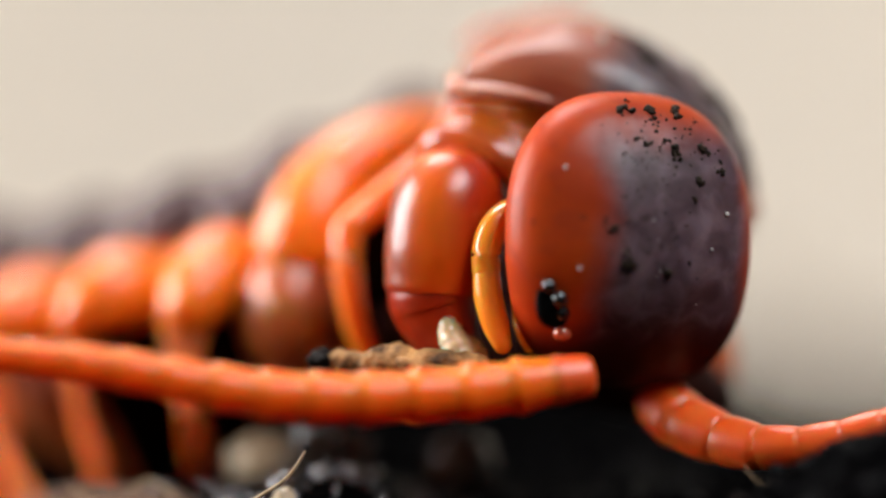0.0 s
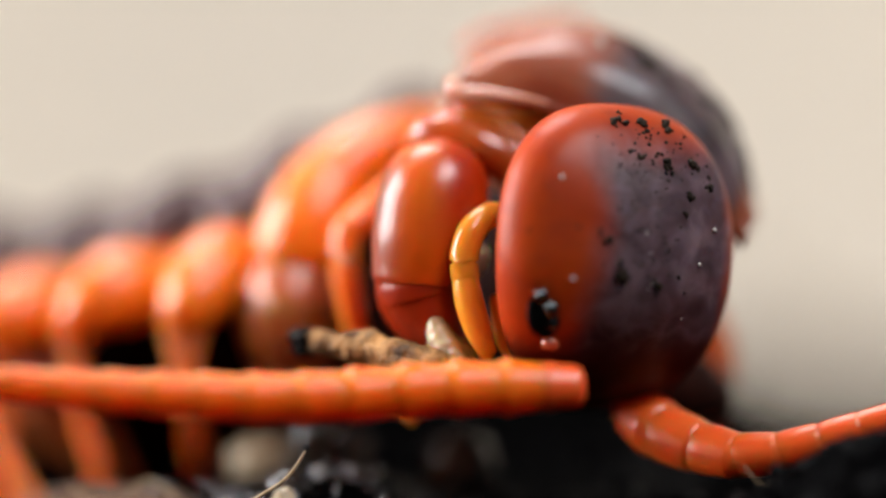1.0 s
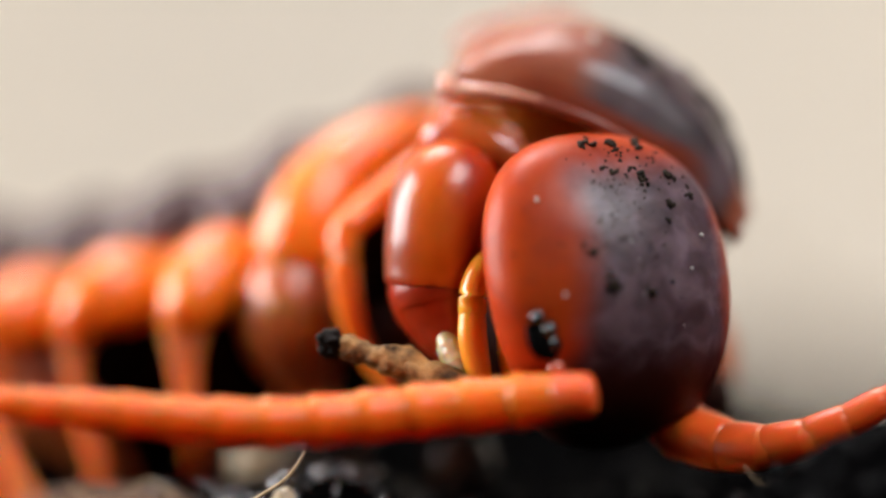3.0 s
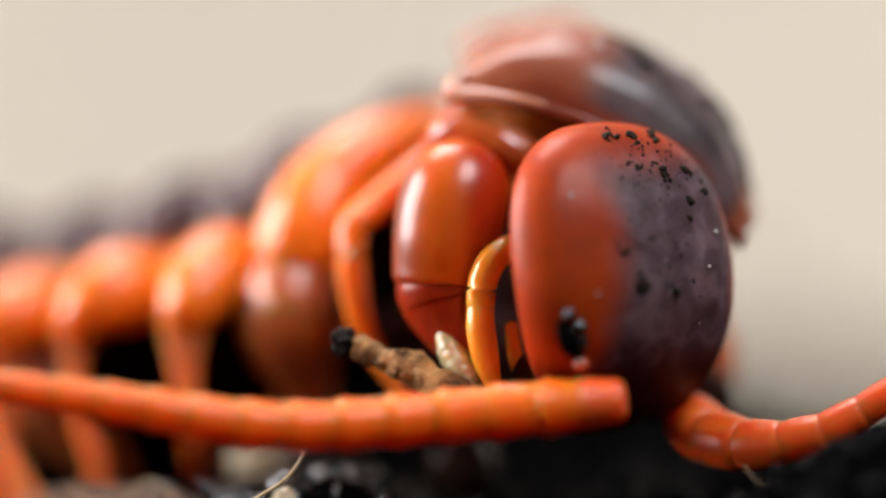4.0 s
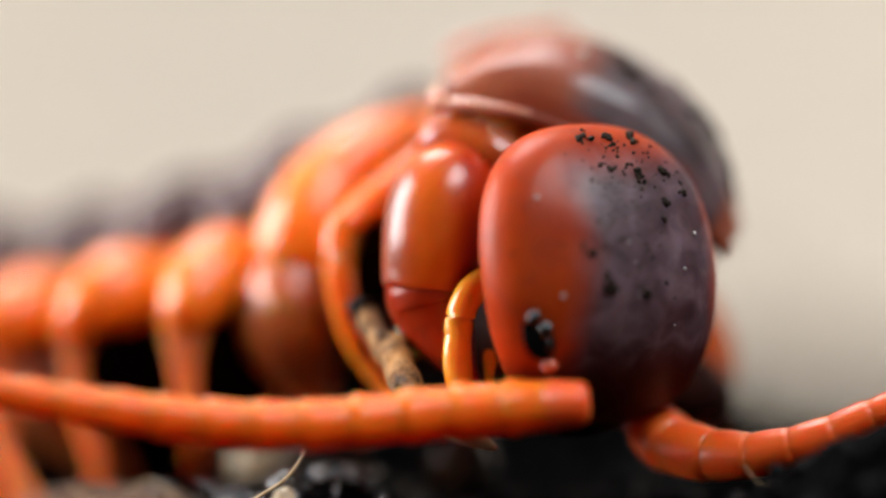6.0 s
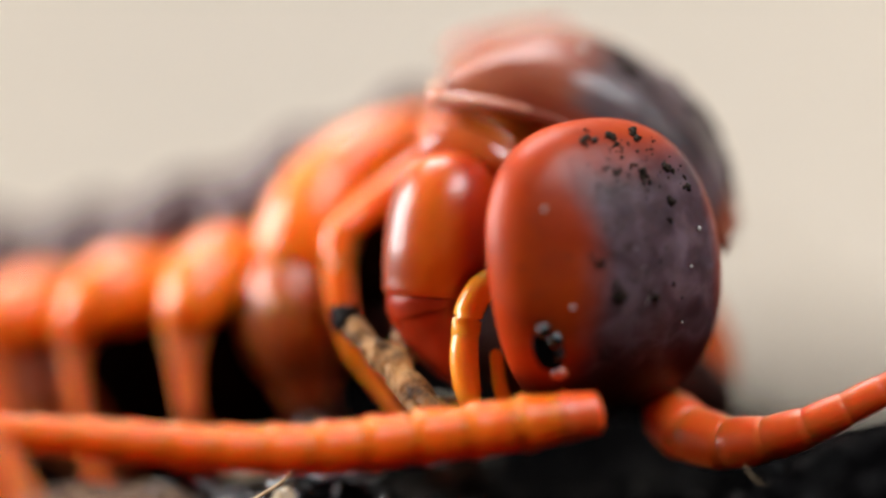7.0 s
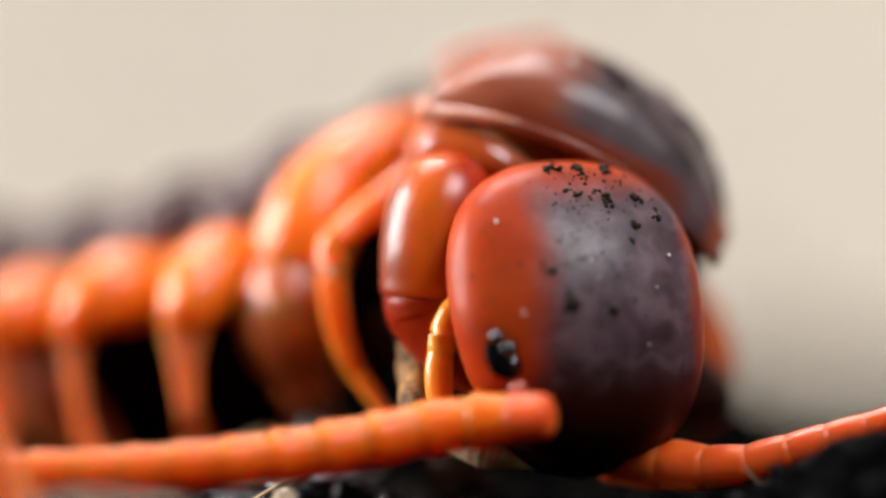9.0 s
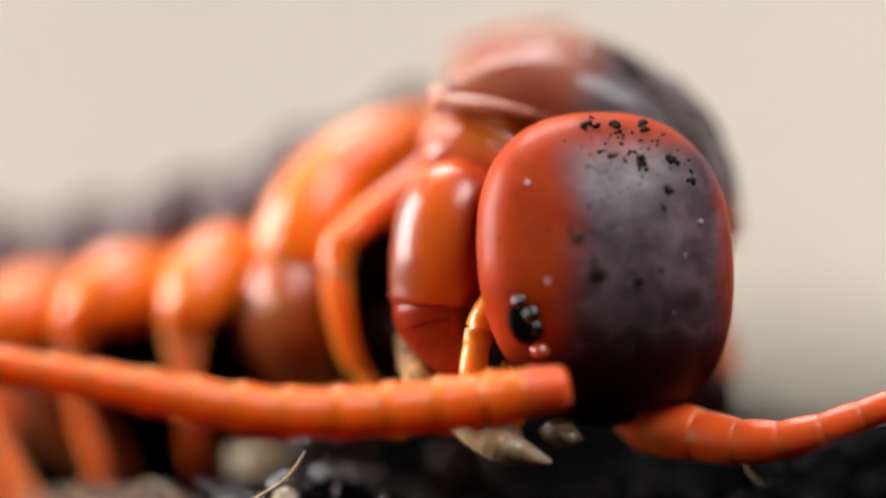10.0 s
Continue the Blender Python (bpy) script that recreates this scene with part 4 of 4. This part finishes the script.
SWAY_D = [
    (7.5, 4.73, 139.47, 3.48, 2.98, 2.89, 3.39, 3.92),
    (7.6, 4.64, 139.23, 3.51, 3.22, 3.22, 3.83, 4.46),
    (7.8, 4.42, 138.75, 3.59, 3.35, 3.00, 3.41, 4.04),
    (8.0, 4.17, 138.29, 3.73, 3.30, 2.85, 3.21, 3.74),
    (8.2, 3.97, 138.33, 3.69, 3.41, 3.28, 3.83, 4.46),
    (8.4, 3.77, 138.38, 3.65, 3.19, 2.85, 3.15, 3.70),
    (8.5, 3.67, 138.40, 3.63, 3.04, 2.30, 2.41, 2.65),
    (8.6, 3.61, 138.36, 3.49, 2.98, 2.54, 2.64, 2.81),
    (8.8, 3.49, 138.26, 3.22, 2.98, 2.69, 2.90, 3.17),
    (9.0, 3.37, 138.17, 2.96, 2.61, 1.63, 1.21, 1.20),
    (9.2, 3.45, 138.42, 3.06, 3.11, 2.60, 2.54, 2.76),
    (9.4, 3.55, 138.67, 3.18, 2.98, 2.60, 2.74, 3.17)]
SWAY_E = [
    (9.5, 3.61, 138.79, 3.24, 2.58, 1.57, 1.21, 1.23),
    (9.7, 3.74, 138.90, 3.49, 3.17, 2.85, 3.41, 3.95),
    (10.0, 3.95, 139.04, 3.86, 3.30, 3.04, 3.99, 4.64)]
SWAY = SWAY_A + SWAY_B + SWAY_C + SWAY_D + SWAY_E
STATIONS = ((0.3, 139.2), (-5.27, 138.4), (-10.79, 137.9), (-14.48, 137.7))
# right antenna: seconds, then across and height at six places along it
REACH_A = [
    (0.0, 7.56, 4.80, 7.77, 2.80, 9.55, 1.93, 11.22, 1.71, 12.99, 2.01, 14.82, 2.59),
    (0.5, 7.02, 4.43, 7.29, 2.48, 9.07, 1.68, 10.74, 1.56, 12.61, 1.92, 14.82, 2.74),
    (1.0, 6.66, 4.33, 7.01, 2.48, 8.88, 1.64, 10.55, 1.46, 12.61, 2.01, 14.82, 2.74),
    (1.5, 7.35, 4.26, 8.16, 2.94, 10.03, 2.20, 11.69, 2.22, 13.17, 2.73, 14.82, 3.63),
    (2.0, 7.57, 4.45, 8.31, 2.80, 10.18, 2.20, 11.98, 2.53, 13.46, 2.96, 14.82, 3.63),
    (2.5, 7.64, 4.67, 8.39, 2.80, 10.26, 2.35, 12.07, 2.62, 13.55, 3.15, 14.82, 3.72),
    (2.7, 7.33, 3.60, 7.77, 2.51, 9.65, 1.87, 11.41, 1.99, 13.08, 2.58, 14.82, 3.44)]
REACH_B = [
    (3.8, 7.08, 3.56, 8.83, 2.28, 10.22, 1.68, 11.79, 1.84, 13.36, 2.39, 14.82, 3.31),
    (4.0, 7.10, 3.78, 8.65, 2.32, 10.03, 1.78, 11.69, 1.90, 13.17, 2.43, 14.71, 3.42),
    (4.5, 6.29, 3.21, 6.82, 1.81, 9.07, 1.24, 10.74, 1.33, 12.61, 1.92, 14.82, 2.87),
    (5.0, 6.77, 3.64, 7.50, 2.09, 9.28, 1.43, 11.05, 1.62, 12.83, 2.26, 14.82, 2.97),
    (5.5, 6.21, 2.70, 6.34, 1.75, 8.60, 1.24, 9.99, 1.27, 11.85, 1.73, 14.82, 2.68),
    (5.7, 6.53, 3.36, 7.39, 1.84, 9.07, 1.30, 10.74, 1.39, 12.70, 1.98, 14.82, 2.82),
    (6.8, 6.79, 4.14, 7.49, 2.23, 9.26, 1.68, 11.03, 1.90, 12.80, 2.54, 14.71, 3.53)]
REACH_C = [
    (7.0, 6.83, 4.24, 8.00, 2.38, 9.65, 1.81, 11.41, 2.15, 12.93, 2.77, 14.71, 3.69),
    (7.5, 6.59, 4.63, 7.39, 2.42, 9.46, 2.16, 11.31, 2.43, 12.99, 3.11, 14.82, 3.91),
    (8.0, 6.81, 3.43, 7.24, 2.36, 9.04, 1.81, 11.05, 1.77, 12.83, 2.33, 14.82, 3.12),
    (8.5, 6.73, 3.43, 6.82, 2.32, 8.83, 1.74, 10.65, 1.77, 12.36, 2.20, 14.82, 3.12),
    (9.0, 6.47, 2.52, 5.76, 1.46, 7.74, 1.11, 9.80, 1.08, 12.04, 1.79, 14.82, 2.68),
    (9.5, 7.32, 3.49, 6.72, 2.23, 8.67, 1.74, 10.95, 1.71, 12.72, 2.20, 14.82, 3.31),
    (10.0, 7.39, 4.08, 6.91, 2.55, 8.88, 2.06, 10.74, 1.90, 12.61, 2.30, 14.82, 3.16)]
REACH = REACH_A + REACH_B + REACH_C


def chain_rows(parts, lengths, times_lines):
    """Poses for the articles of an antenna that follows a line of points at each time."""
    rows = [[] for _ in parts]
    for t, pts in times_lines:
        line = [Vector(p) for p in spline(pts, 10)]
        away = [0.0]
        for a, b in zip(line, line[1:]):
            away.append(away[-1] + (b - a).length)

        def place(s):
            for i in range(1, len(line)):
                if away[i] >= s or i == len(line) - 1:
                    return line[i - 1] + (line[i] - line[i - 1]) * ((s - away[i - 1]) / (away[i] - away[i - 1]))
        s, base = 0.0, None
        for k, length in enumerate(lengths):
            a, b = place(s), place(s + length)
            s += length
            x = (b - a).normalized()
            y = Vector((0, 0, 1)).cross(x).normalized()
            z = x.cross(y)
            m = Matrix((x, y, z)).transposed().to_4x4()
            m.translation = a * MM
            base = base or m.copy()
            rows[k].append((t, m if k == 0 else base.inverted() @ m))
    return rows


def left_lines():
    for t, bx, by, bz, *heights in SWAY:
        pts = [(bx, by, bz)] + [(sx, sy, h) for (sx, sy), h in zip(STATIONS, heights)]
        a, b = Vector(pts[-2]), Vector(pts[-1])
        pts.append(tuple(b + (b - a) * 2.0))
        yield t, pts


def right_lines():
    for t, *v in REACH:
        pts = [(v[2 * i], y, v[2 * i + 1]) for i, y in enumerate((147.0, 144.6, 143.0, 141.8, 141.3, 141.0))]
        pts[0] = (pts[1][0] - 0.75, 147.0, pts[1][2] + 1.5)
        a, b = Vector(pts[-2]), Vector(pts[-1])
        pts.append(tuple(b + (b - a) * 2.0))
        yield t, pts


def shifted(ob, rows):
    """Adds small moves to the pose in which a part was built."""
    home = ob.matrix_basis.copy()
    walk(ob, [(t, Matrix.Translation(m.translation) @ home) for t, m in rows])


def motions():
    walk(head, [
        (0.0, mm(7.03, 140.34, 8.70, -0.0, 0.1, 20.4)),
        (0.5, mm(6.92, 140.32, 8.32, 1.1, 2.0, 23.9)),
        (1.0, mm(6.78, 140.34, 8.27, 0.5, 2.2, 26.9)),
        (1.5, mm(6.93, 140.27, 8.39, -5.4, -3.5, 27.0)),
        (2.0, mm(6.85, 140.19, 8.50, -6.4, -6.8, 26.3)),
        (2.5, mm(6.86, 140.13, 8.56, -5.0, -8.5, 26.1)),
        (2.7, mm(6.23, 140.00, 8.27, -14.2, -2.7, 20.8)),
        (3.8, mm(7.23, 140.21, 7.88, -8.4, -3.4, 36.4)),
        (4.0, mm(7.30, 140.22, 8.04, -7.2, -3.0, 35.9)),
        (4.5, mm(6.30, 140.24, 7.65, -7.6, 1.2, 29.8)),
        (5.0, mm(6.29, 140.18, 7.74, -4.8, -3.2, 25.7)),
        (5.5, mm(5.66, 140.14, 7.67, -16.1, 3.0, 23.5)),
        (5.7, mm(6.29, 140.11, 7.88, -10.1, -0.6, 29.3)),
        (6.8, mm(6.22, 139.99, 8.05, -3.8, -6.1, 26.4)),
        (7.0, mm(6.53, 139.99, 7.78, -0.1, -8.9, 29.8)),
        (7.5, mm(6.51, 139.94, 8.18, 1.6, -5.9, 29.6)),
        (8.0, mm(5.99, 139.82, 8.18, -13.9, 0.0, 21.7)),
        (8.5, mm(5.45, 139.78, 8.14, -14.5, -1.9, 16.9)),
        (9.0, mm(5.04, 139.83, 7.42, -18.5, -2.3, 16.7)),
        (9.5, mm(5.26, 139.68, 7.92, -12.4, -6.0, 8.5)),
        (10.0, mm(5.93, 139.78, 8.44, -8.2, -2.0, 12.1)),
    ])
    for parts, lengths, lines in ((antenna_left, LEFT_LEN, left_lines()), (antenna_right, RIGHT_LEN, right_lines())):
        for ob, rows in zip(parts, chain_rows(parts, lengths, lines)):
            walk(ob, rows)
    shifted(forcipule, [(0.0, mm(0.00, 0, 0.00, 0, 0.0, 0)), (0.5, mm(-0.15, 0, 0.10, 0, 0.0, 0)), (1.0, mm(-0.44, 0, 0.31, 0, 0.0, 0)), (1.5, mm(-0.10, 0, 0.10, 0, 0.0, 0)), (2.0, mm(0.00, 0, 0.04, 0, 0.0, 0)), (2.5, mm(-0.10, 0, 0.15, 0, 0.0, 0)), (4.0, mm(0.27, 0, 0.31, 0, 0.0, 0)), (4.5, mm(-0.04, 0, 0.33, 0, 0.0, 0)), (5.0, mm(0.04, 0, 0.12, 0, 0.0, 0)), (5.5, mm(-0.10, 0, 0.25, 0, 0.0, 0)), (7.0, mm(-0.06, 0, -0.12, 0, 0.0, 0)), (7.5, mm(0.10, 0, 0.21, 0, 0.0, 0)), (8.0, mm(0.00, 0, 0.12, 0, 0.0, 0)), (8.5, mm(-0.15, 0, 0.04, 0, 0.0, 0)), (9.0, mm(-0.17, 0, -0.15, 0, 0.0, 0)), (9.5, mm(0.15, 0, -0.35, 0, 0.0, 0)), (10.0, mm(0.15, 0, -0.40, 0, 0.0, 0))])
    shifted(coxa, [(0.0, mm(0.00, 0, 0.00, 0, 0.0, 0)), (0.5, mm(-0.15, 0, 0.10, 0, 0.0, 0)), (1.0, mm(-0.44, 0, 0.31, 0, 0.0, 0)), (1.5, mm(-0.10, 0, 0.10, 0, 0.0, 0)), (2.0, mm(0.00, 0, 0.04, 0, 0.0, 0)), (2.5, mm(-0.10, 0, 0.15, 0, 0.0, 0)), (4.0, mm(0.27, 0, 0.31, 0, 0.0, 0)), (4.5, mm(-0.04, 0, 0.33, 0, 0.0, 0)), (5.0, mm(0.04, 0, 0.12, 0, 0.0, 0)), (5.5, mm(-0.10, 0, 0.25, 0, 0.0, 0)), (7.0, mm(-0.06, 0, -0.12, 0, 0.0, 0)), (7.5, mm(0.10, 0, 0.21, 0, 0.0, 0)), (8.0, mm(0.00, 0, 0.12, 0, 0.0, 0)), (8.5, mm(-0.15, 0, 0.04, 0, 0.0, 0)), (9.0, mm(-0.17, 0, -0.15, 0, 0.0, 0)), (9.5, mm(0.15, 0, -0.35, 0, 0.0, 0)), (10.0, mm(0.15, 0, -0.40, 0, 0.0, 0))])
    plate_rows = [(0.0, mm(0.00, 0, 0.00, 0, 0.0, 0)), (0.5, mm(0.00, 0, -0.08, 0, 0.0, 0)), (1.0, mm(-0.08, 0, -0.13, 0, 0.0, 0)), (1.5, mm(-0.20, 0, -0.05, 0, 0.0, 0)), (2.0, mm(-0.27, 0, -0.11, 0, 0.0, 0)), (2.5, mm(-0.36, 0, 0.00, 0, 0.0, 0)), (4.0, mm(-0.13, 0, -0.17, 0, 0.0, 0)), (4.5, mm(-0.32, 0, -0.30, 0, 0.0, 0)), (5.0, mm(-0.32, 0, -0.22, 0, 0.0, 0)), (5.5, mm(-0.58, 0, -0.49, 0, 0.0, 0)), (7.0, mm(-0.68, 0, -0.36, 0, 0.0, 0)), (7.5, mm(-0.63, 0, -0.20, 0, 0.0, 0)), (8.0, mm(-0.57, 0, -0.32, 0, 0.0, 0)), (8.5, mm(-0.88, 0, -0.54, 0, 0.0, 0)), (9.0, mm(-1.02, 0, -0.80, 0, 0.0, 0)), (9.5, mm(-0.77, 0, -0.52, 0, 0.0, 0)), (10.0, mm(-0.58, 0, -0.44, 0, 0.0, 0))]
    shifted(tergite, plate_rows)
    shifted(rear_rim, plate_rows)
    shifted(neck_core, plate_rows)
    shifted(neck_flank, plate_rows)
    shifted(neck, [(0.0, mm(0.00, 0, 0.00, 0, 0.0, 0)), (0.5, mm(0.00, 0, -0.05, 0, 0.0, 0)), (1.0, mm(-0.05, 0, -0.09, 0, 0.0, 0)), (1.5, mm(-0.14, 0, -0.03, 0, 0.0, 0)), (2.0, mm(-0.18, 0, -0.08, 0, 0.0, 0)), (2.5, mm(-0.25, 0, 0.00, 0, 0.0, 0)), (4.0, mm(-0.09, 0, -0.12, 0, 0.0, 0)), (4.5, mm(-0.22, 0, -0.20, 0, 0.0, 0)), (5.0, mm(-0.22, 0, -0.15, 0, 0.0, 0)), (5.5, mm(-0.40, 0, -0.33, 0, 0.0, 0)), (7.0, mm(-0.46, 0, -0.25, 0, 0.0, 0)), (7.5, mm(-0.43, 0, -0.14, 0, 0.0, 0)), (8.0, mm(-0.39, 0, -0.22, 0, 0.0, 0)), (8.5, mm(-0.60, 0, -0.37, 0, 0.0, 0)), (9.0, mm(-0.70, 0, -0.55, 0, 0.0, 0)), (9.5, mm(-0.53, 0, -0.36, 0, 0.0, 0)), (10.0, mm(-0.40, 0, -0.30, 0, 0.0, 0))])
    for fold in folds:
        shifted(fold, [(0.0, mm(0.00, 0, 0.00, 0, 0.0, 0)), (0.5, mm(0.00, 0, -0.05, 0, 0.0, 0)), (1.0, mm(-0.05, 0, -0.09, 0, 0.0, 0)), (1.5, mm(-0.14, 0, -0.03, 0, 0.0, 0)), (2.0, mm(-0.18, 0, -0.08, 0, 0.0, 0)), (2.5, mm(-0.25, 0, 0.00, 0, 0.0, 0)), (4.0, mm(-0.09, 0, -0.12, 0, 0.0, 0)), (4.5, mm(-0.22, 0, -0.20, 0, 0.0, 0)), (5.0, mm(-0.22, 0, -0.15, 0, 0.0, 0)), (5.5, mm(-0.40, 0, -0.33, 0, 0.0, 0)), (7.0, mm(-0.46, 0, -0.25, 0, 0.0, 0)), (7.5, mm(-0.43, 0, -0.14, 0, 0.0, 0)), (8.0, mm(-0.39, 0, -0.22, 0, 0.0, 0)), (8.5, mm(-0.60, 0, -0.37, 0, 0.0, 0)), (9.0, mm(-0.70, 0, -0.55, 0, 0.0, 0)), (9.5, mm(-0.53, 0, -0.36, 0, 0.0, 0)), (10.0, mm(-0.40, 0, -0.30, 0, 0.0, 0))])
    shifted(leg_a, [(0.0, mm(0.00, 0, 0.00, 0, 0.0, 0)), (0.5, mm(0.00, 0, -0.04, 0, 0.0, 0)), (1.0, mm(-0.02, 0, -0.06, 0, 0.0, 0)), (1.5, mm(-0.14, 0, -0.14, 0, 0.0, 0)), (2.0, mm(-0.08, 0, -0.20, 0, 0.0, 0)), (2.5, mm(-0.18, 0, -0.10, 0, 0.0, 0)), (4.0, mm(0.16, 0, 0.12, 0, 0.0, 0)), (4.5, mm(0.04, 0, 0.18, 0, 0.0, 0)), (5.0, mm(-0.06, 0, 0.06, 0, 0.0, 0)), (5.5, mm(-0.20, 0, 0.06, 0, 0.0, 0)), (7.0, mm(-0.30, 0, -0.14, 0, 0.0, 0)), (7.5, mm(-0.24, 0, -0.10, 0, 0.0, 0)), (8.0, mm(-0.35, 0, -0.10, 0, 0.0, 0)), (8.5, mm(-0.41, 0, -0.26, 0, 0.0, 0)), (9.0, mm(-0.53, 0, -0.49, 0, 0.0, 0)), (9.5, mm(-0.45, 0, -0.55, 0, 0.0, 0)), (10.0, mm(-0.35, 0, -0.51, 0, 0.0, 0))])
    palp_rows = [(0.0, mm(1.35, 142.20, 7.69, 0, 0.0, 0)), (0.5, mm(1.11, 142.20, 7.31, 0, 0.0, 0)), (1.0, mm(0.65, 142.20, 7.46, 0, -4.0, 0)), (1.5, mm(1.12, 142.20, 6.39, 0, 0.0, 0)), (2.0, mm(1.12, 142.20, 6.35, 0, 2.0, 0)), (2.5, mm(1.12, 142.20, 6.31, 0, 3.0, 0)), (2.7, mm(0.78, 142.20, 6.22, 0, 5.0, 0)), (3.8, mm(1.35, 142.20, 6.73, 0, 2.0, 0)), (4.0, mm(1.16, 142.20, 6.54, 0, 4.0, 0)), (4.5, mm(0.59, 142.20, 5.68, 0, 6.0, 0)), (5.0, mm(0.53, 142.20, 5.59, 0, 5.0, 0)), (5.5, mm(0.02, 142.20, 5.68, 0, 4.0, 0)), (5.7, mm(0.36, 142.20, 5.59, 0, 6.0, 0)), (6.8, mm(0.46, 142.20, 5.59, 0, 8.0, 0)), (7.0, mm(0.65, 142.20, 5.59, 0, 8.0, 0)), (7.5, mm(0.72, 142.20, 6.35, 0, 8.0, 0)), (8.0, mm(0.53, 142.20, 5.46, 0, 2.0, 0)), (8.5, mm(0.11, 142.20, 5.40, 0, 4.0, 0)), (9.0, mm(-0.17, 142.20, 5.02, 0, 10.0, 0)), (9.5, mm(0.53, 142.20, 4.64, 0, 12.0, 0)), (10.0, mm(1.03, 142.20, 5.21, 0, 12.0, 0))]
    walk(palp, palp_rows)
    first = palp_rows[0][1].translation
    shifted(maxilla, [(t, Matrix.Translation(m.translation - first)) for t, m in palp_rows])
    walk(prey_leg, [(0.0, mm(0.87, 141.60, 4.56, 0, -1.0, -21.2)), (0.5, mm(1.06, 141.60, 4.27, 0, -2.3, -21.1)), (1.0, mm(-0.46, 141.60, 4.75, 0, 4.8, -35.0)), (1.5, mm(1.25, 141.60, 3.70, 0, 11.5, -0.0)), (2.0, mm(1.44, 141.60, 3.61, 0, 13.1, -0.0)), (2.5, mm(1.25, 141.60, 3.51, 0, 11.5, -14.4)), (2.7, mm(1.06, 141.60, 3.70, 0, 13.5, -16.5)), (3.8, mm(1.25, 141.60, 3.51, 0, 18.4, -15.1)), (4.0, mm(1.25, 141.60, 3.32, 0, 20.5, -22.4)), (4.5, mm(0.11, 141.60, 3.51, 0, 28.9, -37.0)), (5.0, mm(-0.46, 141.60, 3.13, 0, 33.8, -43.8)), (5.5, mm(-1.40, 141.60, 3.70, 0, 31.1, -79.2)), (5.7, mm(-1.21, 141.60, 3.51, 0, 32.2, -74.0)), (6.8, mm(-0.27, 141.60, 3.13, 0, 32.2, -44.9)), (7.0, mm(-0.27, 141.60, 2.94, 0, 34.5, -44.0)), (7.5, mm(-1.21, 141.60, 3.51, 0, 32.2, -78.2)), (8.0, mm(-0.74, 141.60, 3.13, 0, 25.7, -81.5)), (8.5, mm(-0.84, 141.60, 3.13, 0, 25.7, -84.7)), (9.0, mm(-0.93, 141.60, 2.75, 0, 27.8, -86.8)), (9.5, mm(-0.65, 141.60, 2.94, 0, 27.8, -86.8)), (10.0, mm(-0.74, 141.60, 3.13, 0, 25.7, -83.6))])
    walk(prey_body, [(0.0, mm(0.81, 143.00, 4.85, 0, 55.0, 0)), (0.5, mm(0.73, 143.00, 4.77, 0, 55.0, 0)), (1.0, mm(0.42, 143.00, 4.85, 0, 55.0, 0)), (1.5, mm(0.79, 143.00, 4.58, 0, 55.0, 0)), (2.5, mm(0.84, 143.00, 4.46, 0, 52.0, 0)), (3.8, mm(0.88, 143.00, 4.35, 0, 50.0, 0)), (4.0, mm(0.88, 143.00, 4.31, 0, 50.0, 0)), (4.5, mm(0.84, 143.00, 3.50, 0, 40.0, 0)), (5.0, mm(0.42, 143.00, 3.18, 0, 20.0, 0)), (5.5, mm(0.31, 143.00, 2.93, 0, 25.0, 0)), (5.7, mm(0.31, 143.00, 2.89, 0, 25.0, 0)), (6.8, mm(0.40, 143.00, 2.79, 0, 28.0, 0)), (7.0, mm(0.31, 143.00, 2.79, 0, 25.0, 0)), (7.5, mm(1.50, 143.00, 2.35, 0, 12.0, 0)), (8.0, mm(1.30, 143.00, 2.24, 0, 10.0, 0)), (8.5, mm(1.07, 143.00, 2.08, 0, 10.0, 0)), (9.0, mm(1.42, 143.00, 1.78, 0, 10.0, 0)), (9.5, mm(1.96, 143.00, 1.82, 0, 10.0, 0)), (10.0, mm(1.96, 143.00, 2.01, 0, 12.0, 0))])


motions()
